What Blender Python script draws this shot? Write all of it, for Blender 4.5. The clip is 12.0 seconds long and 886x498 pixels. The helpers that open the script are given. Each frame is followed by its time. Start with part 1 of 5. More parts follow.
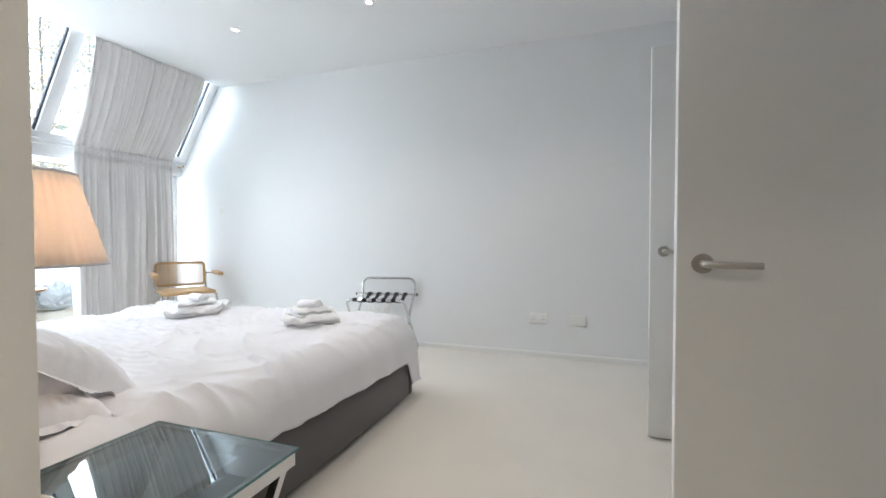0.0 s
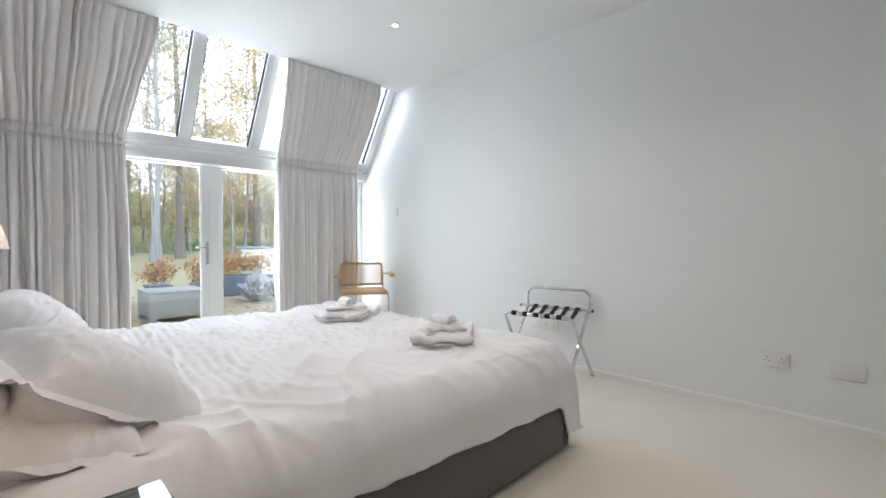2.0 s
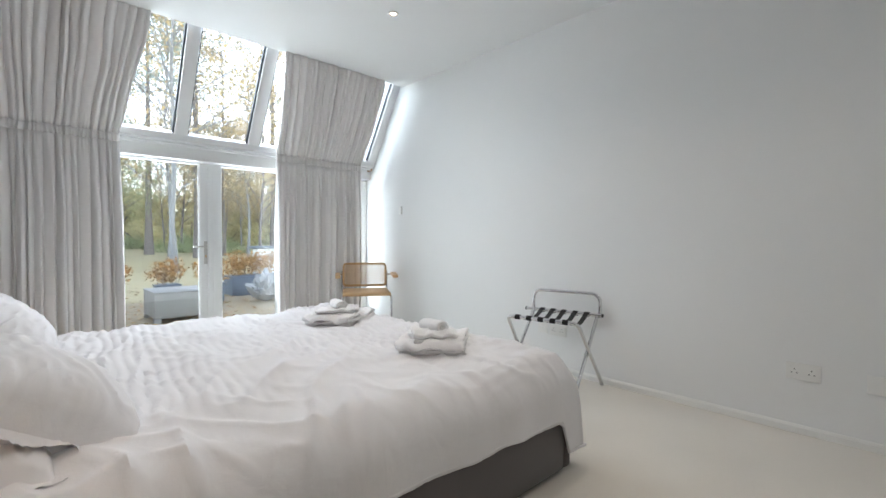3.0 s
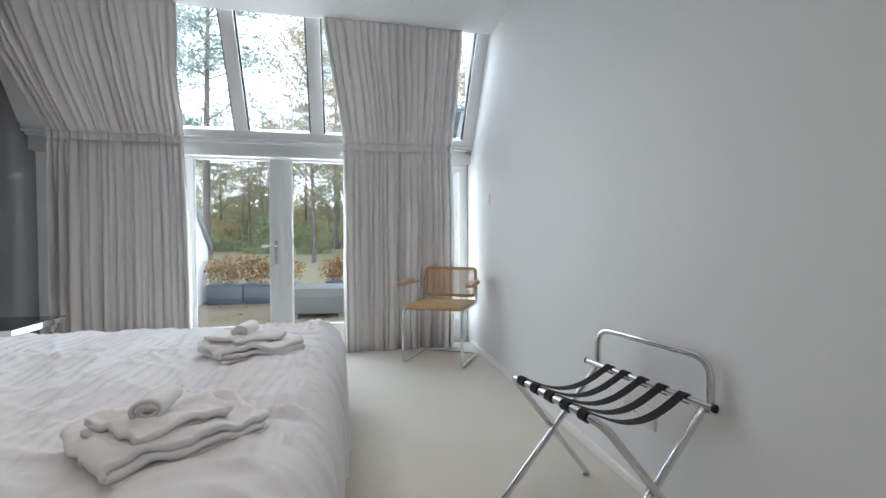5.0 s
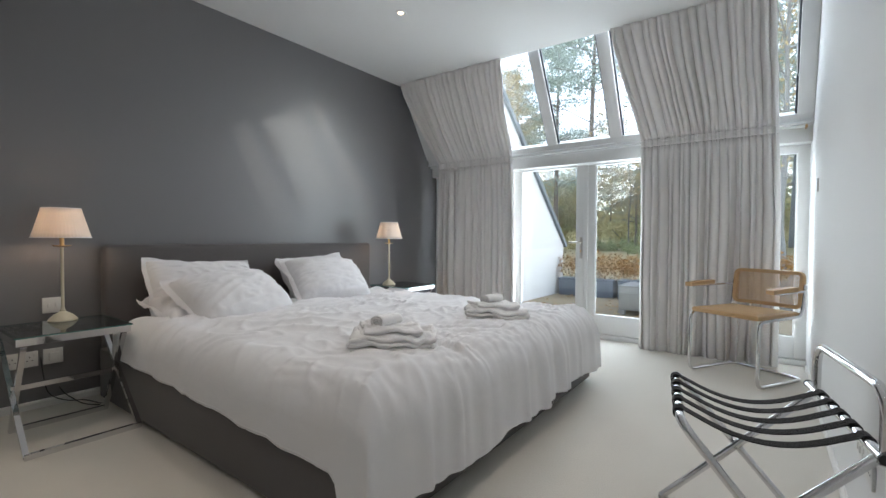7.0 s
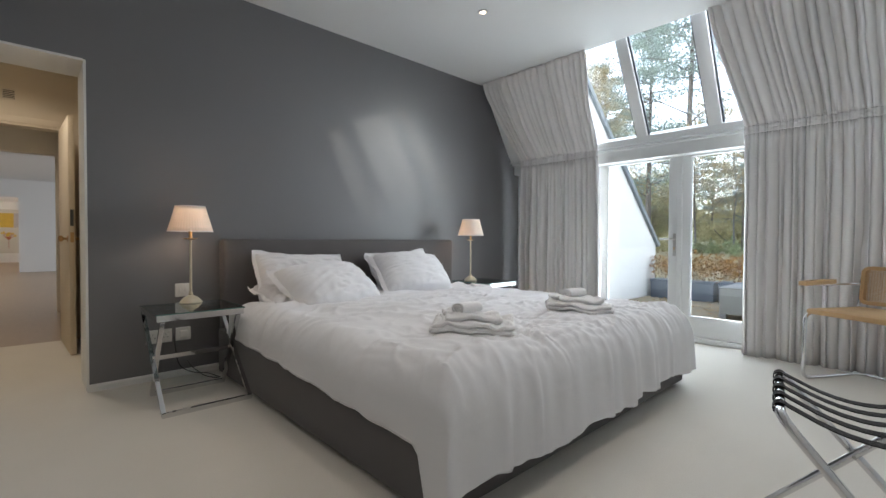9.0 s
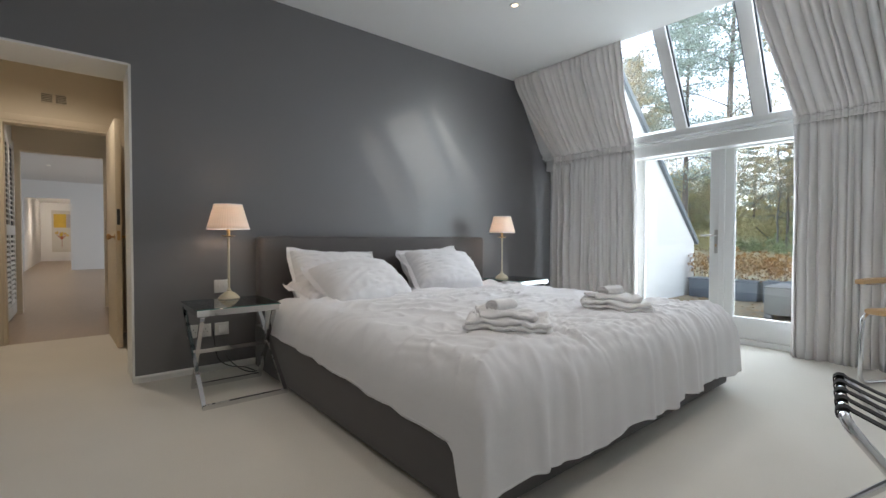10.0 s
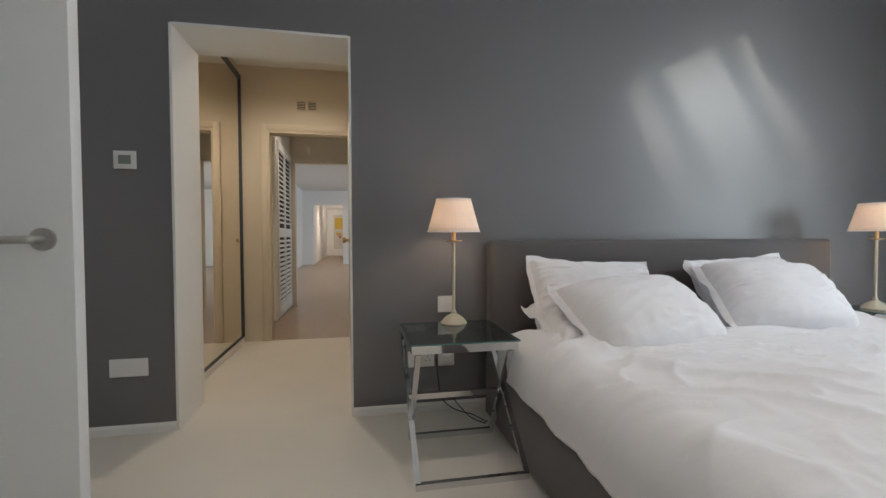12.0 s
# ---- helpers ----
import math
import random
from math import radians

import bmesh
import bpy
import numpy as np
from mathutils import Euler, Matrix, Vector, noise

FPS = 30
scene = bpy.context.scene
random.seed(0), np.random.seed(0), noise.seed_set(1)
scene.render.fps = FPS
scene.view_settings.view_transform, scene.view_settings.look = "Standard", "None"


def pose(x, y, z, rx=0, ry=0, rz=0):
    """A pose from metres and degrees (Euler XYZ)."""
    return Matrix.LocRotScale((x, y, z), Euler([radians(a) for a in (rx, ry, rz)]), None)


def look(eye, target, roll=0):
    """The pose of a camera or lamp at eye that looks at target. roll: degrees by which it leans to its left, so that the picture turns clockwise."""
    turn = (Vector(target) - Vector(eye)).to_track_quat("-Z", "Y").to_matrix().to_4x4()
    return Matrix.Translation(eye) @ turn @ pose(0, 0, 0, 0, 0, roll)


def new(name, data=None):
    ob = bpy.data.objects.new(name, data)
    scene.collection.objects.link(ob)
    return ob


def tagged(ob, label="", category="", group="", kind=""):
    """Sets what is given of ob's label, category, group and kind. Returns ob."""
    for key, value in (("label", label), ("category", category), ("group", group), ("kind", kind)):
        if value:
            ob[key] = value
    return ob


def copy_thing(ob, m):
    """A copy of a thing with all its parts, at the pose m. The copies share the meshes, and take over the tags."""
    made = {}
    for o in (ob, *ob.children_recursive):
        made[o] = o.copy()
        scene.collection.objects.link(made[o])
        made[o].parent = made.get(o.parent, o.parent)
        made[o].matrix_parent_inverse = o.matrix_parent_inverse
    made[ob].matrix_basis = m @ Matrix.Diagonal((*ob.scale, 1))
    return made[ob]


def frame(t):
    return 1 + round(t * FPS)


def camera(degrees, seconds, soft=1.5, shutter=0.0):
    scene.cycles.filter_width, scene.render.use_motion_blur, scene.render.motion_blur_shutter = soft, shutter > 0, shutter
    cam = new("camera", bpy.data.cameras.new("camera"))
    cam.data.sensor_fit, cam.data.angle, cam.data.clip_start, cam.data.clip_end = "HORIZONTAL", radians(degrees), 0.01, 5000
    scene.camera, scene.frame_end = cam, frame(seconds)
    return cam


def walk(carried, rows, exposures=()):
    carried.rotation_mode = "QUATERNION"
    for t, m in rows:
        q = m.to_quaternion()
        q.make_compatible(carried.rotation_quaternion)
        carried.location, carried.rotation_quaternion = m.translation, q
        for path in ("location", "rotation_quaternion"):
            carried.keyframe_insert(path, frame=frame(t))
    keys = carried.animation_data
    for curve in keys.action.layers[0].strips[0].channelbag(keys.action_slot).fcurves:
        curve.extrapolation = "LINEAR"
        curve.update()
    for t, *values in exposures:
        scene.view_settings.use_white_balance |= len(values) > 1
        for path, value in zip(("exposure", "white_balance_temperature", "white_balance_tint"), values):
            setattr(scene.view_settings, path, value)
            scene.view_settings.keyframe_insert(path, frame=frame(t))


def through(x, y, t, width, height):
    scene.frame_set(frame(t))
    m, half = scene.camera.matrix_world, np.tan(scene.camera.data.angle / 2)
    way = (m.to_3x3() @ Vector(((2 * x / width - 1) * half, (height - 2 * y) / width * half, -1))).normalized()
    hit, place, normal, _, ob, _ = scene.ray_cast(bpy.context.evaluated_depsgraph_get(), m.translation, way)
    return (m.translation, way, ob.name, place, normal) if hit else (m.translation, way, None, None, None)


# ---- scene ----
cam = camera(89.9, 12.0)
PATH = [
    (0, (0.046, -0.227, 1.027), (-0.623, 1.657, 0.974), -0.1),
    (0.5, (0.021, 0.072, 1.031), (-0.99, 1.798, 0.978), -0.1),
    (1, (-0.008, 0.241, 1.021), (-1.259, 1.801, 0.975), -0.0),
    (1.5, (-0.01, 0.336, 1.024), (-1.37, 1.802, 0.98), 0.1),
    (2, (-0.011, 0.408, 1.035), (-1.419, 1.828, 0.991), 0.1),
    (2.5, (-0.021, 0.486, 1.031), (-1.458, 1.877, 0.988), 0.2),
    (2.7, (-0.029, 0.535, 1.029), (-1.477, 1.914, 0.986), 0.2),
    (4.3, (-0.247, 1.525, 1.041), (-1.92, 2.619, 0.985), 0.2),
    (4.5, (-0.295, 1.777, 1.043), (-2.044, 2.745, 0.986), 0.2),
    (5, (-0.402, 2.483, 1.027), (-2.358, 2.898, 0.976), -0.1),
    (5.5, (-0.414, 2.98, 1.013), (-2.401, 2.758, 0.968), 0.1),
    (6, (-0.274, 3.193, 0.998), (-2.145, 2.489, 0.953), 0.3),
    (6.5, (-0.214, 3.312, 0.994), (-1.952, 2.324, 0.947), 0.3),
    (7, (-0.173, 3.376, 0.988), (-1.785, 2.193, 0.939), 0.3),
    (7.5, (-0.158, 3.393, 0.966), (-1.686, 2.104, 0.919), 0.3),
    (7.7, (-0.147, 3.405, 0.967), (-1.648, 2.084, 0.919), 0.3),
    (9.5, (-0.138, 3.419, 0.924), (-1.458, 1.917, 0.882), 0.2),
    (10, (-0.139, 3.388, 0.922), (-1.408, 1.843, 0.874), 0.1),
    (10.5, (-0.171, 3.263, 0.916), (-1.383, 1.673, 0.864), 0.1),
    (11, (-0.254, 3.029, 0.919), (-1.306, 1.329, 0.862), 0.0),
    (11.5, (-0.357, 2.742, 0.939), (-1.087, 0.88, 0.881), -0.2),
    (12, (-0.427, 2.396, 0.96), (-0.809, 0.433, 0.901), -0.2),
]
EXPOSURES = [
    (0, 4.32, 6250, 11.5), (0.6, 4.08, 6400, 12), (1.5, 4.05, 6500, 12.5), (2.5, 3.95, 6500, 12), (4.5, 3.55, 6400, 11.5),
    (5.5, 3.36, 6400, 11.5), (7.5, 3.47, 6500, 11.5), (10, 3.46, 6470, 11.5), (12, 3.64, 6500, 11.5),
]
walk(cam, [(t, look(eye, target, roll)) for t, eye, target, roll in PATH], EXPOSURES)
SKY, SUN, DAY, DOWN, LOBBY = 0.108, 0.021, 4.2, 1.6, 2.4

# ---- world and large lights ----
world = bpy.data.worlds.new("sky")
scene.world = world
world.use_nodes = True
wn = world.node_tree.nodes
wl = world.node_tree.links
sky = wn.new("ShaderNodeTexSky")
sky.sky_type = "NISHITA"
sky.sun_disc = False
sky.sun_elevation = radians(15.4)
sky.sun_rotation = math.atan2(-0.81, 1.0)
sky.air_density, sky.dust_density, sky.ozone_density = 0.7, 0.2, 0.5
wn["Background"].inputs["Strength"].default_value = SKY
haze = wn.new("ShaderNodeHueSaturation")  # thin high cloud pales the blue
haze.inputs["Saturation"].default_value = 0.6
wl.new(sky.outputs[0], haze.inputs["Color"])
wl.new(haze.outputs[0], wn["Background"].inputs["Color"])


def lamp(name, kind, m, watts, colour=(1, 1, 1), label="", **more):
    data = bpy.data.lights.new(name, kind)
    data.energy, data.color = watts, colour
    for key, value in more.items():
        if key == "size":
            data.shape, data.size, data.size_y = "RECTANGLE", value[0], value[1]
        elif key == "spread":
            data.spread = radians(value)
        elif key == "radius":
            data.shadow_soft_size = value
        elif key == "cone":
            data.spot_size, data.spot_blend = radians(value), 1.0
        elif key == "angle":
            data.angle = radians(value)
    ob = new(name, data)
    ob.matrix_world = m
    return ob


# low sun, coming in through the sloped glazing onto the grey wall
lamp("sun", "SUN", look((-8.2, 10, 3.55), (0, 0, 0)), SUN, (1.0, 0.93, 0.82), angle=0.9)

# skylight entering by the french doors and by the sloped glazing
lamp("window_light", "AREA", look((-4.80, 1.90, 0.92), (-3.6, 1.90, 0.92)), DAY * 1.9, (0.82, 0.92, 1.0), size=(3.3, 1.6), spread=170)
lamp("window_light", "AREA", look((-4.50, 1.85, 2.62), (-3.66, 1.85, 2.10)), DAY * 1.0, (0.82, 0.92, 1.0), size=(3.4, 1.0), spread=170)

# ---- materials ----


def mat(name, base, rough=0.5, metal=0.0, coarse=3.0, vary=0.06, fine=120.0, bump=0.0, spread=0.0, spec=0.5, stretch=(1, 1, 1), tint=None, sheen=0.0, coat=0.0, fold=0.0):
    m = bpy.data.materials.new(name)
    m.use_nodes = True
    n, l = m.node_tree.nodes, m.node_tree.links
    b = n["Principled BSDF"]
    b.inputs["Roughness"].default_value = rough
    b.inputs["Metallic"].default_value = metal
    b.inputs["Specular IOR Level"].default_value = spec
    b.inputs["Sheen Weight"].default_value = sheen
    b.inputs["Coat Weight"].default_value = coat
    co = n.new("ShaderNodeTexCoord")
    mp = n.new("ShaderNodeMapping")
    mp.inputs["Scale"].default_value = stretch
    l.new(co.outputs["Object"], mp.inputs["Vector"])
    big, small = n.new("ShaderNodeTexNoise"), n.new("ShaderNodeTexNoise")
    big.inputs["Scale"].default_value, small.inputs["Scale"].default_value = coarse, fine
    big.inputs["Detail"].default_value = small.inputs["Detail"].default_value = 4
    for t in (big, small):
        l.new(mp.outputs[0], t.inputs["Vector"])
    add = n.new("ShaderNodeMath")
    add.operation = "MULTIPLY_ADD"
    add.inputs[1].default_value = 0.5
    l.new(small.outputs["Fac"], add.inputs[0])
    half = n.new("ShaderNodeMath")
    half.operation = "MULTIPLY"
    half.inputs[1].default_value = 0.5
    l.new(big.outputs["Fac"], half.inputs[0])
    l.new(half.outputs[0], add.inputs[2])
    ramp = n.new("ShaderNodeMix")
    ramp.data_type = "RGBA"
    other = tint or base
    ramp.inputs[6].default_value = (*[max(0.0, c * (1 - vary * 1.6)) for c in base], 1)
    ramp.inputs[7].default_value = (*[min(1.0, c * (1 + vary * 1.6)) for c in other], 1)
    l.new(add.outputs[0], ramp.inputs[0])
    last = ramp.outputs[2]
    if spread:
        info = n.new("ShaderNodeObjectInfo")
        hsv = n.new("ShaderNodeHueSaturation")
        rng = n.new("ShaderNodeMapRange")
        rng.inputs[3].default_value, rng.inputs[4].default_value = 1 - spread, 1 + spread
        l.new(info.outputs["Random"], rng.inputs[0])
        l.new(rng.outputs[0], hsv.inputs["Value"])
        l.new(last, hsv.inputs["Color"])
        last = hsv.outputs[0]
    l.new(last, b.inputs["Base Color"])
    if bump:
        bp = n.new("ShaderNodeBump")
        bp.inputs["Strength"].default_value = min(1.0, bump)
        bp.inputs["Distance"].default_value = 0.002 * max(1.0, bump)
        l.new(small.outputs["Fac"], bp.inputs["Height"])
        l.new(bp.outputs[0], b.inputs["Normal"])
        if fold:
            crumple, wide = n.new("ShaderNodeTexNoise"), n.new("ShaderNodeBump")
            crumple.inputs["Scale"].default_value, crumple.inputs["Detail"].default_value = fold, 3.5
            crumple.inputs["Distortion"].default_value = 0.6
            wide.inputs["Strength"].default_value, wide.inputs["Distance"].default_value = 0.22, 0.016
            l.new(mp.outputs[0], crumple.inputs["Vector"])
            l.new(crumple.outputs["Fac"], wide.inputs["Height"])
            l.new(wide.outputs[0], bp.inputs["Normal"])
    return m


def cloth(name, base, through=0.0, **k):
    """A woven material; through: how much light passes it."""
    m = mat(name, base, rough=0.9, spec=0.15, sheen=0.15, **k)
    if through:
        n, l = m.node_tree.nodes, m.node_tree.links
        b = n["Principled BSDF"]
        tr, mix = n.new("ShaderNodeBsdfTranslucent"), n.new("ShaderNodeMixShader")
        tr.inputs[0].default_value = (*base, 1)
        mix.inputs[0].default_value = through
        l.new(b.outputs[0], mix.inputs[1])
        l.new(tr.outputs[0], mix.inputs[2])
        l.new(mix.outputs[0], n["Material Output"].inputs[0])
    return m


def glow(name, colour, strength):
    m = bpy.data.materials.new(name)
    m.use_nodes = True
    b = m.node_tree.nodes["Principled BSDF"]
    b.inputs["Base Color"].default_value = (*colour, 1)
    b.inputs["Emission Color"].default_value = (*colour, 1)
    b.inputs["Emission Strength"].default_value = strength
    return m


def glass(name, colour=(0.97, 0.99, 0.98), rough=0.0, thin=True, f0=0.04):
    m = bpy.data.materials.new(name)
    m.use_nodes = True
    n, l = m.node_tree.nodes, m.node_tree.links
    n.remove(n["Principled BSDF"])
    out = n["Material Output"]
    if thin:
        tr, gl, mix, fr = n.new("ShaderNodeBsdfTransparent"), n.new("ShaderNodeBsdfGlossy"), n.new("ShaderNodeMixShader"), n.new("ShaderNodeLayerWeight")
        tr.inputs[0].default_value = (*colour, 1)
        gl.inputs["Roughness"].default_value = rough
        fr.inputs[0].default_value = 0.5
        power, rise = n.new("ShaderNodeMath"), n.new("ShaderNodeMath")
        power.operation, rise.operation = "POWER", "MULTIPLY_ADD"
        power.inputs[1].default_value = 5
        rise.inputs[1].default_value, rise.inputs[2].default_value = 1 - f0, f0
        l.new(fr.outputs["Facing"], power.inputs[0])
        l.new(power.outputs[0], rise.inputs[0])
        l.new(rise.outputs[0], mix.inputs[0])
        l.new(tr.outputs[0], mix.inputs[1])
        l.new(gl.outputs[0], mix.inputs[2])
        l.new(mix.outputs[0], out.inputs[0])
    else:
        g = n.new("ShaderNodeBsdfGlass")
        g.inputs[0].default_value = (*colour, 1)
        g.inputs["Roughness"].default_value = rough
        l.new(g.outputs[0], out.inputs[0])
    return m


WHITE = mat("white_wall_paint", (0.80, 0.80, 0.79), rough=0.55, coarse=0.8, vary=0.02, fine=160, bump=0.12)
CEIL = mat("white_ceiling_paint", (0.78, 0.78, 0.77), rough=0.7, coarse=0.7, vary=0.02, fine=140, bump=0.1)
GREY = mat("dark_grey_wall_paint", (0.158, 0.153, 0.159), rough=0.37, coarse=1.2, vary=0.05, fine=180, bump=0.10, spec=0.85)
CREAM = mat("cream_wall_paint", (0.66, 0.58, 0.46), rough=0.6, coarse=0.9, vary=0.03, fine=150, bump=0.1)
TRIM = mat("white_satin_trim", (0.80, 0.79, 0.76), rough=0.55, coarse=2, vary=0.02, fine=90, bump=0.05)
DOORW = mat("white_door_paint", (0.78, 0.78, 0.76), rough=0.42, coarse=1.5, vary=0.02, fine=110, bump=0.08)
FRAME = mat("white_window_frame", (0.80, 0.80, 0.79), rough=0.35, coarse=3, vary=0.02, fine=90, bump=0.04)
GASKET = mat("dark_gasket", (0.05, 0.06, 0.07), rough=0.5, vary=0.1)
CARPET = mat("cream_wool_carpet", (0.66, 0.62, 0.555), rough=0.95, coarse=2.4, vary=0.09, fine=170, bump=0.9, spec=0.1, sheen=0.3)
OAK = mat("pale_oak_boards", (0.34, 0.25, 0.17), rough=0.35, coarse=2.2, vary=0.14, fine=30, bump=0.15, spread=0.12, stretch=(1, 0.12, 1))
CHROME = mat("polished_chrome", (0.72, 0.72, 0.73), rough=0.05, metal=1.0, coarse=14, vary=0.05, fine=200)
STEEL = mat("brushed_steel", (0.52, 0.50, 0.47), rough=0.32, metal=1.0, coarse=14, vary=0.06, fine=260)
BRASS = mat("aged_brass", (0.55, 0.36, 0.18), rough=0.28, metal=1.0, coarse=20, vary=0.12, fine=200)
UPHOL = cloth("charcoal_upholstery", (0.125, 0.116, 0.115), coarse=5, vary=0.10, fine=500, bump=0.5)
COTTON = cloth("white_cotton", (0.80, 0.79, 0.80), coarse=6, vary=0.02, fine=380, bump=0.25, fold=11.0)
SHEET = cloth("white_cotton_sheet", (0.78, 0.78, 0.79), coarse=6, vary=0.02, fine=380, bump=0.2)
TERRY = cloth("grey_white_terry", (0.90, 0.885, 0.88), coarse=14, vary=0.07, fine=520, bump=1.0, fold=14.0)
LINEN = cloth("pale_grey_linen", (0.87, 0.84, 0.82), through=0.09, coarse=9, vary=0.05, fine=420, bump=0.3, stretch=(1, 1, 0.35))
SHADE = cloth("pleated_cream_shade", (0.86, 0.79, 0.72), through=0.28, coarse=8, vary=0.04, fine=200, bump=0.2)
CREAMMETAL = mat("cream_painted_metal", (0.62, 0.56, 0.42), rough=0.45, coarse=18, vary=0.10, fine=220, bump=0.2)
BEECH = mat("honey_beech", (0.60, 0.38, 0.19), rough=0.42, coarse=6, vary=0.12, fine=60, bump=0.12, stretch=(1, 0.2, 1))
CANE = mat("woven_cane", (0.66, 0.45, 0.25), rough=0.6, coarse=30, vary=0.15, fine=400, bump=0.5)
STRAP = cloth("black_webbing", (0.018, 0.016, 0.016), coarse=30, vary=0.15, fine=700, bump=0.8)
RUBBER = mat("black_plastic", (0.015, 0.015, 0.015), rough=0.5, vary=0.1)
PLATE = mat("white_plastic_plate", (0.80, 0.79, 0.76), rough=0.35, coarse=8, vary=0.02)
SCREEN = mat("grey_display", (0.20, 0.22, 0.20), rough=0.2, vary=0.05)
# near-black for recesses, their shade put into the colour
DARK = mat("recess_shade", (0.02, 0.018, 0.016), rough=0.8, vary=0.1)
PANE = glass("window_glass")
TABLEGLASS = glass("smoked_table_glass", (0.50, 0.58, 0.58), f0=0.20)
GLASSEDGE = mat("green_glass_edge", (0.10, 0.22, 0.20), rough=0.1, coarse=20, vary=0.1)
MIRROR = mat("bronze_mirror", (0.90, 0.85, 0.76), rough=0.02, metal=1.0, vary=0.0, coarse=1)
BULB = glow("warm_bulb", (1.0, 0.74, 0.53), 5.0)
SPOTGLOW = glow("downlight_lens", (1.0, 0.74, 0.50), 0.8)
RENDERW = mat("white_masonry_render", (0.64, 0.63, 0.61), rough=0.85, coarse=2.5, vary=0.05, fine=60, bump=0.6)
SLATE = mat("grey_slate_coping", (0.16, 0.18, 0.20), rough=0.6, coarse=6, vary=0.12, fine=80, bump=0.4)
PAVING = mat("leaf_strewn_paving", (0.25, 0.20, 0.14), rough=0.9, coarse=2.0, vary=0.25, fine=30, bump=0.6, tint=(0.32, 0.25, 0.16))
LAWN = mat("autumn_lawn", (0.19, 0.17, 0.075), rough=0.95, coarse=0.35, vary=0.35, fine=12, bump=0.6, tint=(0.32, 0.26, 0.14))
PLANTER = mat("blue_grey_planter", (0.10, 0.12, 0.15), rough=0.6, coarse=5, vary=0.08, fine=80, bump=0.2)
RATTAN = mat("grey_woven_rattan", (0.21, 0.205, 0.20), rough=0.7, coarse=12, vary=0.15, fine=60, bump=0.8)
ORANGE = cloth("russet_leaves", (0.36, 0.17, 0.06), through=0.35, coarse=2, vary=0.35, fine=20, tint=(0.36, 0.20, 0.05))
GREEN = cloth("shrub_leaves", (0.34, 0.38, 0.22), through=0.55, coarse=2, vary=0.35, fine=20, tint=(0.26, 0.30, 0.16))
NEEDLE = cloth("pine_needles", (0.33, 0.38, 0.33), through=0.55, coarse=1.5, vary=0.35, fine=20, tint=(0.30, 0.36, 0.31))
GOLD = cloth("golden_birch_leaves", (0.44, 0.33, 0.19), through=0.5, coarse=1.5, vary=0.3, fine=20, tint=(0.48, 0.37, 0.18))
OLIVE = cloth("olive_autumn_leaves", (0.50, 0.46, 0.25), through=0.55, coarse=1.5, vary=0.35, fine=20, tint=(0.60, 0.52, 0.30))
BARK = mat("pine_bark", (0.14, 0.12, 0.11), rough=0.95, coarse=3, vary=0.3, fine=30, bump=0.8, stretch=(1, 1, 0.3))
BIRCH = mat("birch_bark", (0.19, 0.185, 0.18), rough=0.8, coarse=4, vary=0.35, fine=9, bump=0.4, stretch=(1, 1, 2.2))
SACK = cloth("white_woven_sack", (0.30, 0.30, 0.30), coarse=6, vary=0.10, fine=90, bump=0.5)
CANVAS = mat("pale_canvas", (0.62, 0.60, 0.55), rough=0.8, coarse=2, vary=0.06)
YELLOW = mat("yellow_paint", (0.62, 0.42, 0.06), rough=0.7, coarse=6, vary=0.2)
PAINTGREY = mat("grey_paint", (0.45, 0.43, 0.44), rough=0.7, coarse=6, vary=0.12)
# pale grey-olive: the haze of distance is mixed into this colour
WOODS = mat("far_woods_painted_haze", (0.34, 0.34, 0.27), rough=1.0, coarse=0.10, vary=0.30, fine=0.8, tint=(0.46, 0.43, 0.33), spec=0.0)
REDP = mat("rust_paint", (0.40, 0.12, 0.06), rough=0.7, coarse=6, vary=0.2)

# ---- mesh helpers ----


def mesh_object(name, bm, material, parent=None, label="", smooth=True):
    me = bpy.data.meshes.new(name)
    bmesh.ops.recalc_face_normals(bm, faces=bm.faces)
    bm.to_mesh(me)
    bm.free()
    me.materials.append(material)
    if smooth:
        me.polygons.foreach_set("use_smooth", [True] * len(me.polygons))
        me.set_sharp_from_angle(angle=radians(38))
    ob = new(name, me)
    if parent is not None:
        ob.parent = parent
    if label:
        ob["label"] = label
    return ob


def part(name, bm, material, parent, label="", smooth=True):
    return mesh_object(name, bm, material, parent, label, smooth)


def thing(name, label, category, m=None, group="", kind=""):
    ob = new(name)
    ob.empty_display_size = 0.1
    if m is not None:
        ob.matrix_world = m
    return tagged(ob, label, category, group, kind)


def structure(name, bm, material, label="", category="", smooth=True):
    return tagged(mesh_object(name, bm, material, None, "", smooth), label, category, "", "structure")


def box(bm, x0, y0, z0, x1, y1, z1, bevel=0.0, seg=2):
    a = bmesh.new()
    bmesh.ops.create_cube(a, size=1)
    bmesh.ops.transform(a, matrix=Matrix.LocRotScale(((x0 + x1) / 2, (y0 + y1) / 2, (z0 + z1) / 2), None, (abs(x1 - x0), abs(y1 - y0), abs(z1 - z0))), verts=a.verts)
    if bevel:
        bmesh.ops.bevel(a, geom=a.edges[:], offset=bevel, segments=seg, profile=0.5, affect="EDGES")
    me = bpy.data.meshes.new("tmp")
    a.to_mesh(me)
    a.free()
    bm.from_mesh(me)
    bpy.data.meshes.remove(me)
    return bm


def boxes(*rows, bevel=0.0):
    bm = bmesh.new()
    for r in rows:
        box(bm, *r, bevel=bevel)
    return bm


